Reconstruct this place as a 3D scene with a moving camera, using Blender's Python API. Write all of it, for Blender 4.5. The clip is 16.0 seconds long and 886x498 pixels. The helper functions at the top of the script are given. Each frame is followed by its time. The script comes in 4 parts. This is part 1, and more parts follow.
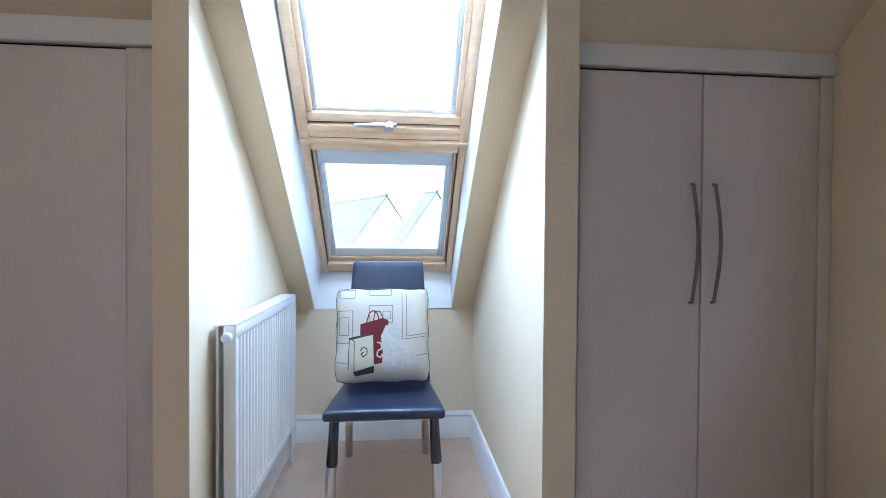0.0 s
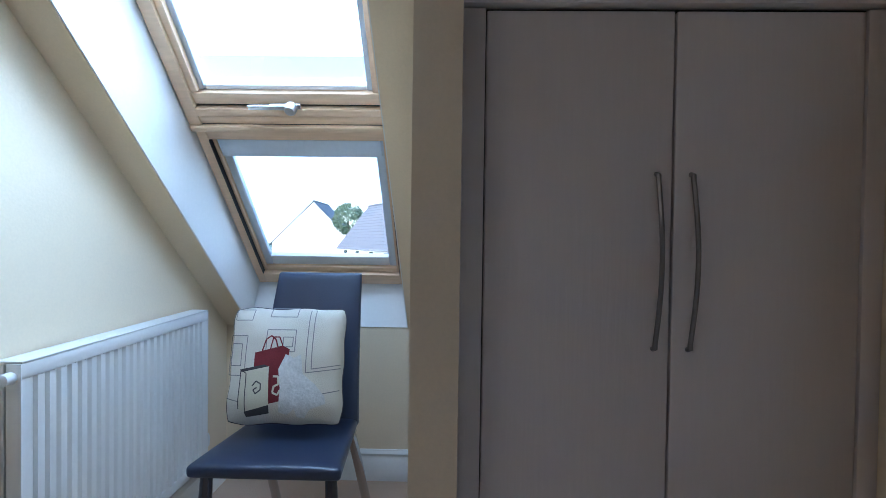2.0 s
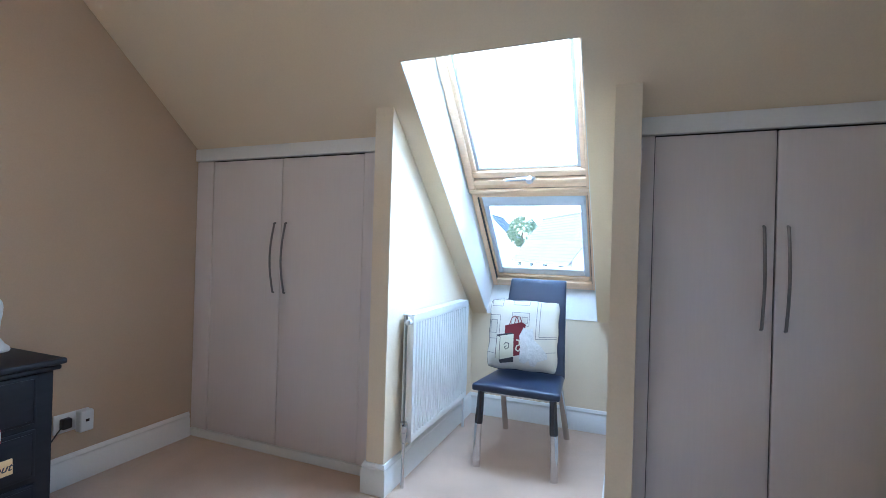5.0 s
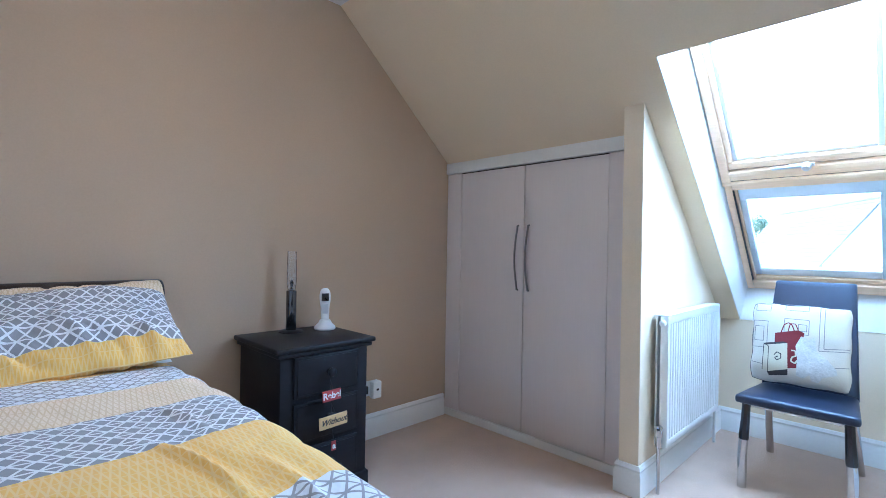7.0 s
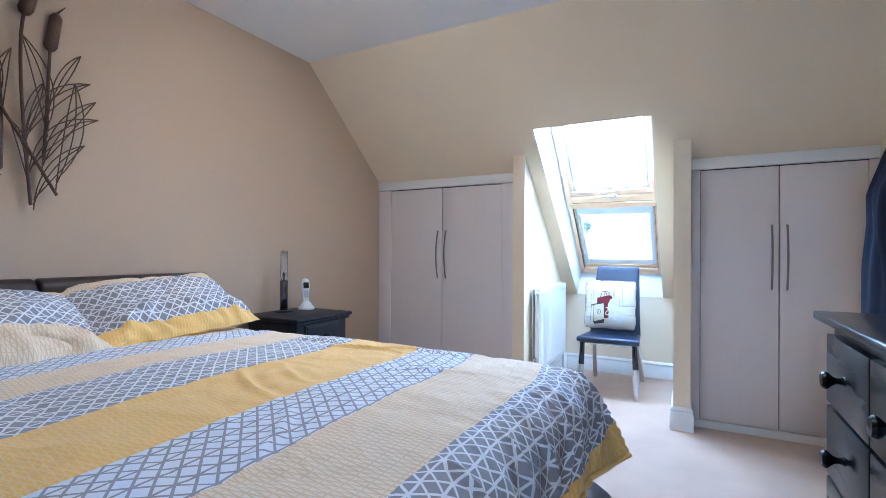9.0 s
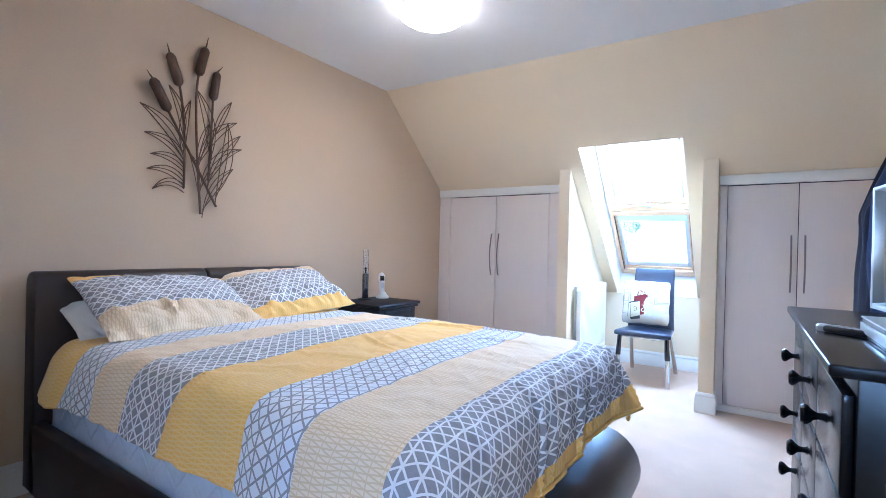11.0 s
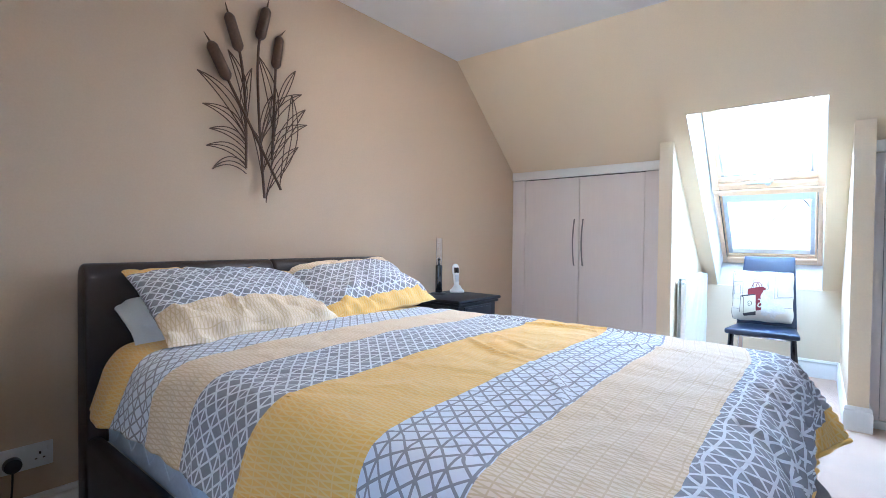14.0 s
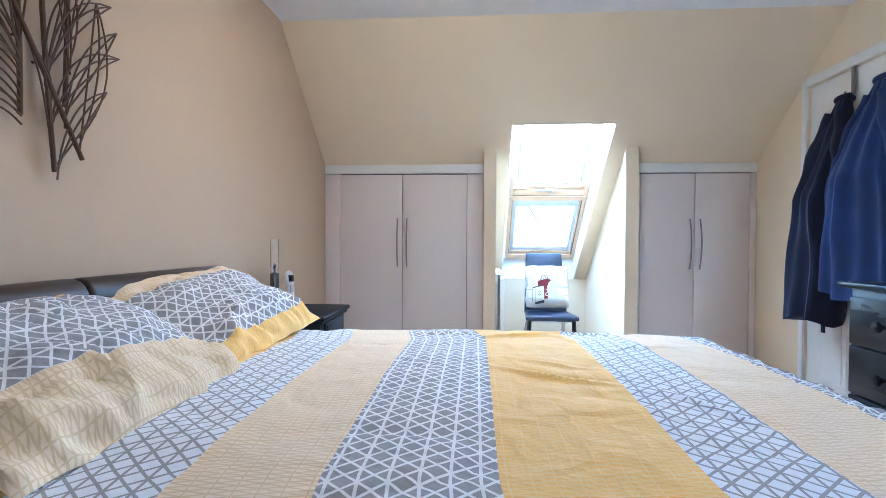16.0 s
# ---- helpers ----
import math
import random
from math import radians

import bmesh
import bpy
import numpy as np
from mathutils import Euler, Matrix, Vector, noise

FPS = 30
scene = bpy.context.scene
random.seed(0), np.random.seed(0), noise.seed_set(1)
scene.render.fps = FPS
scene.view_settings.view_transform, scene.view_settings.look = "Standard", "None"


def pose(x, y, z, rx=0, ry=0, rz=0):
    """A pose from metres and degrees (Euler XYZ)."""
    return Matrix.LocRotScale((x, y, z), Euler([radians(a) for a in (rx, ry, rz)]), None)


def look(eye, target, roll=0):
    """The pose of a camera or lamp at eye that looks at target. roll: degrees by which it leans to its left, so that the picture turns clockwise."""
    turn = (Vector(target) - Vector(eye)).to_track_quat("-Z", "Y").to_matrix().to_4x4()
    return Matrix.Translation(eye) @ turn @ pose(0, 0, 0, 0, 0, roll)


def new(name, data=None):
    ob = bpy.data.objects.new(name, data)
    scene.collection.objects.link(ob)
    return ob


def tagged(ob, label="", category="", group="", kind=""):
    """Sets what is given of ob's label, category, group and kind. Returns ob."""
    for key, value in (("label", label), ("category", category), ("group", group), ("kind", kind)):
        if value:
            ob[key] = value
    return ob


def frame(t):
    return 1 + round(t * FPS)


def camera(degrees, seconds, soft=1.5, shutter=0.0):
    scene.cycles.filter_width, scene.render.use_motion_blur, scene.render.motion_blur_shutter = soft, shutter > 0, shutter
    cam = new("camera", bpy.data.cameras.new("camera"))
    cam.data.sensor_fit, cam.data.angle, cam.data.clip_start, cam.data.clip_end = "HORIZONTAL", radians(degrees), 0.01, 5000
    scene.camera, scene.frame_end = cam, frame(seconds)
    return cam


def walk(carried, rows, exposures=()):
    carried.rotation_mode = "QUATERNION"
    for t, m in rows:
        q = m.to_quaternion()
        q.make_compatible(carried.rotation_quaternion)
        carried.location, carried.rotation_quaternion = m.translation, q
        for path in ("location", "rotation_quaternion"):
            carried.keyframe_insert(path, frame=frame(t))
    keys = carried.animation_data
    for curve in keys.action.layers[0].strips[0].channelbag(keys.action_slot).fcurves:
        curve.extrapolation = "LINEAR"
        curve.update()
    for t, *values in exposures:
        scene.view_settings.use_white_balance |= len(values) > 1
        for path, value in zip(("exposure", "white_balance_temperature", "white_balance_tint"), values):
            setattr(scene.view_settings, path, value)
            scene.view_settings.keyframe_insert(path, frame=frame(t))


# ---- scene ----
cam = camera(86.8, 16.0, 0.75)
PATH = [
    (0, (0.003, -0.008, 1.06), (0.194, 1.983, 1.029), 0.4),
    (0.5, (0.069, 0.139, 1.053), (0.259, 2.13, 1.026), 0.4),
    (1, (0.165, 0.32, 1.077), (0.357, 2.311, 1.042), 0.2),
    (1.5, (0.33, 0.421, 1.08), (0.475, 2.415, 1.045), 0.5),
    (2, (0.492, 0.381, 1.098), (0.452, 2.38, 1.065), 0.8),
    (2.5, (0.529, 0.212, 1.122), (0.358, 2.205, 1.106), 0.8),
    (3, (0.54, -0.004, 1.125), (0.278, 1.979, 1.119), 0.6),
    (5.5, (0.431, -0.682, 1.134), (-0.59, 1.038, 1.145), 2.1),
    (6, (0.35, -0.707, 1.142), (-0.978, 0.788, 1.148), 2.1),
    (6.5, (0.335, -0.729, 1.124), (-1.124, 0.639, 1.133), 1.6),
    (7, (0.323, -0.847, 1.102), (-1.095, 0.563, 1.103), 1.0),
    (7.5, (0.332, -1.036, 1.074), (-0.929, 0.516, 1.067), 0.7),
    (8, (0.334, -1.317, 1.087), (-0.746, 0.367, 1.092), 0.6),
    (8.5, (0.415, -1.656, 1.075), (-0.521, 0.112, 1.089), 0.3),
    (11, (0.711, -2.485, 1.105), (-0.39, -0.816, 1.101), 1.5),
    (11.5, (0.723, -2.512, 1.101), (-0.466, -0.904, 1.092), 1.6),
    (12, (0.712, -2.505, 1.098), (-0.542, -0.947, 1.081), 1.5),
    (12.5, (0.69, -2.5, 1.081), (-0.61, -0.98, 1.063), 1.2),
    (13, (0.639, -2.485, 1.083), (-0.686, -0.986, 1.058), 1.0),
    (13.5, (0.492, -2.402, 1.057), (-0.845, -0.914, 1.029), 0.8),
    (14, (0.267, -2.298, 1.06), (-0.985, -0.738, 1.025), 0.7),
    (14.5, (0.016, -2.317, 1.045), (-1.051, -0.626, 1.006), 0.8),
    (15, (-0.205, -2.295, 1.039), (-1.006, -0.463, 1.003), 0.7),
    (15.5, (-0.459, -2.224, 1.06), (-0.94, -0.283, 1.027), 0.5),
    (16, (-0.692, -2.282, 1.07), (-0.831, -0.287, 1.038), 0.3),
]
EXPO = [(0.0, 3.25, 5150, 12), (1.0, 2.85, 5000, 10), (2.0, 2.42, 5000, 10), (3.0, 2.58, 5050, 11), (5.5, 3.5, 4700, 9), (6.0, 3.5, 4550, 7), (6.5, 3.87, 4500, 8), (7.5, 3.65, 4500, 8), (8.5, 3.88, 4600, 10), (11.0, 4.52, 4600, 12), (13.5, 4.46, 4700, 11), (15.0, 4.38, 4780, 9), (16.0, 4.38, 4680, 8)]
walk(cam, [(t, look(eye, target, roll)) for t, eye, target, roll in PATH], EXPO)

# ---- light ----
world = bpy.data.worlds.new("sky")
scene.world = world
world.use_nodes = True
wn = world.node_tree.nodes
sky = wn.new("ShaderNodeTexSky")
sky.sky_type, sky.sun_disc = "NISHITA", False
sky.sun_elevation, sky.sun_rotation = radians(30), radians(-123.7)
world.node_tree.links.new(sky.outputs[0], wn["Background"].inputs[0])
wn["Background"].inputs[1].default_value = 0.15
sun = new("sun", bpy.data.lights.new("sun", "SUN"))
sun.data.energy, sun.data.angle, sun.data.color = 0.5, radians(15), (1, 0.96, 0.9)
sun.matrix_world = look((-7.2, -4.8, 5.0), (0, 0, 0))
SKYLIGHT_POWER, BULB_POWER, REAR_FILL_POWER = 8.8, 2.0, 0.24


# ---- materials ----
def material(name, rgb, rough=0.6, metal=0.0, fine=60.0, coarse=3.0, vary=0.12, bump=0.1, grain=(1, 1, 1), coat=0.0, sheen=0.0, spec=0.5):
    """A surface with colour and relief varied at two scales."""
    m = bpy.data.materials.new(name)
    m.use_nodes = True
    n, l = m.node_tree.nodes, m.node_tree.links
    b = n["Principled BSDF"]
    tc, mp = n.new("ShaderNodeTexCoord"), n.new("ShaderNodeMapping")
    mp.inputs["Scale"].default_value = grain
    l.new(tc.outputs["Object"], mp.inputs[0])
    f, c = n.new("ShaderNodeTexNoise"), n.new("ShaderNodeTexNoise")
    for tex, s in ((f, fine), (c, coarse)):
        tex.inputs["Scale"].default_value, tex.inputs["Detail"].default_value = s, 4
        l.new(mp.outputs[0], tex.inputs["Vector"])
    add = n.new("ShaderNodeMath")
    add.operation = "ADD"
    l.new(f.outputs[0], add.inputs[0]), l.new(c.outputs[0], add.inputs[1])
    ramp = n.new("ShaderNodeMapRange")
    ramp.inputs[1].default_value, ramp.inputs[2].default_value = 0.6, 1.4
    ramp.inputs[3].default_value, ramp.inputs[4].default_value = 1 - vary, 1 + vary
    l.new(add.outputs[0], ramp.inputs[0])
    mul = n.new("ShaderNodeVectorMath")
    mul.operation = "SCALE"
    mul.inputs[0].default_value = rgb
    l.new(ramp.outputs[0], mul.inputs["Scale"])
    l.new(mul.outputs[0], b.inputs["Base Color"])
    rr = n.new("ShaderNodeMapRange")
    rr.inputs[3].default_value, rr.inputs[4].default_value = max(rough - 0.08, 0.03), min(rough + 0.08, 1)
    l.new(c.outputs[0], rr.inputs[0]), l.new(rr.outputs[0], b.inputs["Roughness"])
    b.inputs["Metallic"].default_value = metal
    b.inputs["Coat Weight"].default_value = coat
    b.inputs["Specular IOR Level"].default_value = spec
    b.inputs["Sheen Weight"].default_value = sheen
    if bump:
        bp = n.new("ShaderNodeBump")
        bp.inputs["Strength"].default_value, bp.inputs["Distance"].default_value = bump, 0.004
        l.new(f.outputs[0], bp.inputs["Height"]), l.new(bp.outputs[0], b.inputs["Normal"])
    return m


def glass_material(name, rgb=(1, 1, 1), rough=0.0):
    m = bpy.data.materials.new(name)
    m.use_nodes = True
    b = m.node_tree.nodes["Principled BSDF"]
    b.inputs["Base Color"].default_value = (*rgb, 1)
    b.inputs["Transmission Weight"].default_value, b.inputs["Roughness"].default_value, b.inputs["IOR"].default_value = 1, rough, 1.45
    return m


def glow_material(name, rgb, power):
    m = bpy.data.materials.new(name)
    m.use_nodes = True
    b = m.node_tree.nodes["Principled BSDF"]
    b.inputs["Base Color"].default_value, b.inputs["Roughness"].default_value = (0.9, 0.9, 0.88, 1), 0.25
    b.inputs["Emission Color"].default_value, b.inputs["Emission Strength"].default_value = (*rgb, 1), power
    return m


def quilt_material(name, start, stops, along=0):
    """Printed cotton: bands along one UV axis, each a ground colour under a triangle lattice. stops: (metres, kind)."""
    kinds = {"grey": ((0.32, 0.305, 0.325), (0.86, 0.85, 0.87), 1.0), "light": ((0.84, 0.85, 0.91), (0.35, 0.335, 0.36), 1.0),
             "cream": ((0.92, 0.75, 0.55), (0.64, 0.43, 0.15), 0.0), "yellow": ((0.90, 0.53, 0.10), (0.92, 0.72, 0.36), 0.0)}
    m = bpy.data.materials.new(name)
    m.use_nodes = True
    n, l = m.node_tree.nodes, m.node_tree.links
    b = n["Principled BSDF"]
    b.inputs["Roughness"].default_value, b.inputs["Sheen Weight"].default_value = 0.85, 0.15

    def calc(op, a, c=None, d=None):
        k = n.new("ShaderNodeMath")
        k.operation = op
        for i, v in enumerate((a, c, d)):
            if v is None:
                continue
            if isinstance(v, (int, float)):
                k.inputs[i].default_value = v
            else:
                l.new(v, k.inputs[i])
        return k.outputs[0]

    uv, sep = n.new("ShaderNodeUVMap"), n.new("ShaderNodeSeparateXYZ")
    l.new(uv.outputs[0], sep.inputs[0])
    u, v = sep.outputs[along], sep.outputs[1 - along]
    wob = n.new("ShaderNodeTexNoise")
    wob.inputs["Scale"].default_value = 9
    l.new(uv.outputs[0], wob.inputs["Vector"])
    length = stops[-1][0] - start
    fac = calc("DIVIDE", calc("SUBTRACT", u, start), length)
    ramps = []
    for which in range(3):
        r = n.new("ShaderNodeValToRGB")
        r.color_ramp.interpolation = "CONSTANT"
        prev = start
        for i, (end, kind) in enumerate(stops):
            e = r.color_ramp.elements[0] if i == 0 else r.color_ramp.elements.new((prev - start) / length)
            val = kinds[kind][which]
            e.position, e.color = (prev - start) / length, (*val, 1) if which < 2 else (val, val, val, 1)
            prev = end
        last = r.color_ramp.elements[len(r.color_ramp.elements) - 1]
        if len(r.color_ramp.elements) > len(stops):
            last.color = r.color_ramp.elements[len(stops) - 1].color
        l.new(fac, r.inputs[0])
        ramps.append(r.outputs[0])
    def lattice(families):
        lines = None
        for ku, kv, half in families:
            p = calc("ADD", calc("MULTIPLY", u, ku), calc("MULTIPLY", v, kv))
            if kv:
                p = calc("ADD", p, calc("MULTIPLY", wob.outputs[0], 0.06))
            d = calc("ABSOLUTE", calc("SUBTRACT", calc("FRACT", calc("ADD", p, 0.5)), 0.5))
            on = calc("LESS_THAN", d, half)
            lines = on if lines is None else calc("MAXIMUM", lines, on)
        return lines

    bold = lattice(((22.0, 0.0, 0.06), (22.0, 26.0, 0.088), (-22.0, 26.0, 0.088)))
    thin = lattice(((28.0, 0.0, 0.045), (14.0, 78.0, 0.13), (-14.0, 78.0, 0.13)))
    lines = calc("ADD", calc("MULTIPLY", bold, ramps[2]), calc("MULTIPLY", calc("MULTIPLY", thin, 0.5), calc("SUBTRACT", 1.0, ramps[2])))
    mix = n.new("ShaderNodeMix")
    mix.data_type = "RGBA"
    l.new(lines, mix.inputs["Factor"]), l.new(ramps[0], mix.inputs["A"]), l.new(ramps[1], mix.inputs["B"])
    l.new(mix.outputs["Result"], b.inputs["Base Color"])
    weave = n.new("ShaderNodeTexNoise")
    weave.inputs["Scale"].default_value, weave.inputs["Detail"].default_value = 90, 6
    l.new(uv.outputs[0], weave.inputs["Vector"])
    bp = n.new("ShaderNodeBump")
    bp.inputs["Strength"].default_value, bp.inputs["Distance"].default_value = 0.35, 0.004
    l.new(weave.outputs[0], bp.inputs["Height"])
    # sharp creases in the washed cotton, long ones and short ones
    fold = None
    for scale, warp, width in ((4.0, 0.5, 11.0), (10.0, 0.4, 7.0)):
        cr = n.new("ShaderNodeTexNoise")
        cr.inputs["Scale"].default_value, cr.inputs["Detail"].default_value, cr.inputs["Distortion"].default_value = scale, 1.0, warp
        l.new(uv.outputs[0], cr.inputs["Vector"])
        ridge = calc("MAXIMUM", calc("SUBTRACT", 1.0, calc("MULTIPLY", calc("ABSOLUTE", calc("SUBTRACT", cr.outputs[0], 0.5)), width)), 0.0)
        ridge = calc("MULTIPLY", ridge, 4.5 / scale)
        fold = ridge if fold is None else calc("ADD", fold, ridge)
    crease = n.new("ShaderNodeBump")
    crease.inputs["Strength"].default_value, crease.inputs["Distance"].default_value = 0.24, 0.012
    l.new(fold, crease.inputs["Height"]), l.new(bp.outputs[0], crease.inputs["Normal"])
    l.new(crease.outputs[0], b.inputs["Normal"])
    return m


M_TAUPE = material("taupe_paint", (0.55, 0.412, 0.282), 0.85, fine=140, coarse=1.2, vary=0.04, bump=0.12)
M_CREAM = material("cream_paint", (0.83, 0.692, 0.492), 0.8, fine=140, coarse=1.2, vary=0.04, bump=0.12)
M_CEIL = material("white_ceiling_paint", (0.80, 0.78, 0.76), 0.9, fine=120, coarse=1.0, vary=0.03, bump=0.1)
M_WHITE = material("white_gloss_paint", (0.82, 0.795, 0.75), 0.35, fine=80, coarse=2, vary=0.03, bump=0.04)
M_DOORW = material("white_wood_foil", (0.775, 0.695, 0.65), 0.45, fine=110, coarse=4, vary=0.025, bump=0.15, grain=(1.2, 1, 0.06))
M_CARPET = material("beige_carpet", (0.57, 0.395, 0.268), 0.98, fine=420, coarse=5, vary=0.16, bump=0.9, sheen=0.3)
M_PINE = material("varnished_pine", (0.80, 0.56, 0.345), 0.35, fine=70, coarse=6, vary=0.10, bump=0.1, grain=(0.15, 1.5, 1.5), coat=0.3)
M_GREYT = material("grey_gasket", (0.64, 0.68, 0.73), 0.5, vary=0.05, bump=0.02)
M_ALU = material("satin_metal", (0.62, 0.62, 0.63), 0.3, 1.0, fine=200, vary=0.05, bump=0.03)
M_STEEL = material("brushed_steel", (0.26, 0.245, 0.24), 0.32, 1.0, fine=200, vary=0.06, bump=0.03)
M_DARKCHROME = material("dark_polished_metal", (0.07, 0.07, 0.08), 0.12, 1.0, vary=0.05, bump=0.0)
M_CHROME = material("chrome", (0.60, 0.60, 0.62), 0.05, 1.0, vary=0.03, bump=0.0)
M_BLACKLEATHER = material("black_leather", (0.018, 0.026, 0.055), 0.34, fine=260, coarse=5, vary=0.15, bump=0.12, spec=0.6)
M_BROWNLEATHER = material("dark_brown_leather", (0.03, 0.019, 0.016), 0.38, fine=260, coarse=5, vary=0.2, bump=0.25)
M_BLACKWOOD = material("black_painted_wood", (0.012, 0.012, 0.016), 0.5, spec=0.3, fine=60, coarse=5, vary=0.25, bump=0.12, grain=(1, 0.2, 1))
M_GLOSSBLACK = material("black_gloss_wood", (0.008, 0.009, 0.011), 0.26, spec=0.25, fine=60, coarse=5, vary=0.25, bump=0.03, grain=(1, 0.2, 1))
M_BRONZE = material("bronze_metal", (0.10, 0.056, 0.034), 0.45, 0.4, fine=120, coarse=12, vary=0.3, bump=0.15)
M_COTTON = material("white_cotton", (0.80, 0.79, 0.76), 0.9, fine=160, coarse=7, vary=0.05, bump=0.2, sheen=0.2)
M_MATTRESS = material("pale_blue_ticking", (0.66, 0.74, 0.90), 0.85, fine=60, coarse=8, vary=0.07, bump=0.5)
M_NAVY = material("navy_towelling", (0.007, 0.010, 0.034), 0.95, fine=240, coarse=9, vary=0.35, bump=0.6, sheen=0.05)
M_BLUE = material("blue_fleece", (0.006, 0.018, 0.085), 0.95, fine=240, coarse=9, vary=0.3, bump=0.6, sheen=0.05)
M_PLASTIC = material("white_plastic", (0.78, 0.78, 0.77), 0.35, vary=0.03, bump=0.0)
M_BLACKPL = material("black_plastic", (0.015, 0.015, 0.017), 0.35, vary=0.1, bump=0.0)
M_SILVERPL = material("silver_plastic", (0.6, 0.62, 0.65), 0.3, 0.4, vary=0.04, bump=0.0)
M_SCREEN = material("dark_screen", (0.006, 0.006, 0.008), 0.04, vary=0.05, bump=0.0, coat=1.0)
M_RED = material("red_print", (0.17, 0.018, 0.024), 0.9, fine=200, vary=0.15, bump=0.2)
M_INK = material("dark_ink_print", (0.06, 0.055, 0.06), 0.9, fine=200, vary=0.15, bump=0.2)
M_OFFWHITE = material("off_white_print", (0.62, 0.57, 0.43), 0.9, fine=200, vary=0.06, bump=0.2)
M_PALE = material("pale_grey_print", (0.60, 0.59, 0.57), 0.9, fine=140, coarse=60, vary=0.18, bump=0.4)
M_CUSHION = material("ecru_linen", (0.64, 0.59, 0.50), 0.92, fine=320, coarse=8, vary=0.06, bump=0.45)
M_WAX = material("red_wax", (0.19, 0.014, 0.018), 0.4, vary=0.1, bump=0.0)
M_TAG = material("pale_wood_tag", (0.72, 0.48, 0.22), 0.5, vary=0.1, bump=0.05)
M_SIGNRED = material("red_sign", (0.40, 0.05, 0.05), 0.4, vary=0.12, bump=0.02)
M_TILE = material("grey_roof_tile", (0.13, 0.13, 0.132), 0.8, fine=20, coarse=1, vary=0.2, bump=0.3)
M_RENDER = material("pale_render", (0.70, 0.68, 0.64), 0.9, fine=20, coarse=0.6, vary=0.06, bump=0.2)
M_GRASS = material("grass", (0.07, 0.10, 0.04), 0.95, fine=10, coarse=0.2, vary=0.3, bump=0.4)
M_LEAF = material("foliage", (0.11, 0.15, 0.08), 0.8, fine=10, coarse=2, vary=0.3, bump=0.0)
M_BARK = material("bark", (0.12, 0.09, 0.06), 0.9, fine=30, vary=0.3, bump=0.6)
M_GLASS = glass_material("clear_glass")
M_GLOW = glow_material("lit_opal_glass", (1.0, 0.80, 0.57), BULB_POWER)
BED_BANDS = [(-1.37, "yellow"), (-1.15, "light"), (-0.925, "cream"), (-0.66, "grey"), (-0.345, "yellow"), (-0.14, "light"), (0.112, "cream"), (0.40, "grey"), (0.75, "yellow")]
M_DUVET = quilt_material("banded_cotton", -1.60, BED_BANDS)
M_HEM = material("yellow_cotton", (0.86, 0.52, 0.12), 0.85, fine=160, coarse=7, vary=0.08, bump=0.3, sheen=0.15)
M_PILLOW_A = quilt_material("banded_cotton_cream", -0.30, [(-0.09, "cream"), (0.20, "grey"), (0.30, "yellow")], 1)
M_PILLOW_B = quilt_material("banded_cotton_yellow", -0.30, [(-0.18, "yellow"), (0.13, "grey"), (0.30, "cream")], 1)


# ---- mesh tools ----
def box(bm, x0, x1, y0, y1, z0, z1, bevel=0.0, segs=2):
    made = bmesh.ops.create_cube(bm, size=1, matrix=Matrix.Translation(((x0 + x1) / 2, (y0 + y1) / 2, (z0 + z1) / 2)) @ Matrix.Diagonal((x1 - x0, y1 - y0, z1 - z0, 1)))
    if bevel:
        edges = list({e for v in made["verts"] for e in v.link_edges})
        bmesh.ops.bevel(bm, geom=edges, offset=bevel, segments=segs, profile=0.5, affect="EDGES")
    return bm


def prism(bm, poly, axis, a, b):
    """Extrude a polygon along an axis from a to b; poly gives the two other coordinates in axis order."""
    def at(p, v):
        return {"x": (v, p[0], p[1]), "y": (p[0], v, p[1]), "z": (p[0], p[1], v)}[axis]
    lo, hi = [bm.verts.new(at(p, a)) for p in poly], [bm.verts.new(at(p, b)) for p in poly]
    k = len(poly)
    bm.faces.new(lo), bm.faces.new(hi)
    for i in range(k):
        bm.faces.new((lo[i], lo[(i + 1) % k], hi[(i + 1) % k], hi[i]))
    bmesh.ops.recalc_face_normals(bm, faces=bm.faces)
    return bm


def lathe(bm, profile, m=None, n=24):
    """Turn (radius, height) pairs round z."""
    m = m or Matrix()
    rings = [[bm.verts.new(m @ Vector((r * math.cos(2 * math.pi * i / n), r * math.sin(2 * math.pi * i / n), h))) for i in range(n)] for r, h in profile]
    for p, q in zip(rings, rings[1:]):
        for i in range(n):
            bm.faces.new((p[i], p[(i + 1) % n], q[(i + 1) % n], q[i]))
    bm.faces.new(rings[0][::-1]), bm.faces.new(rings[-1])
    bmesh.ops.recalc_face_normals(bm, faces=bm.faces)
    return bm


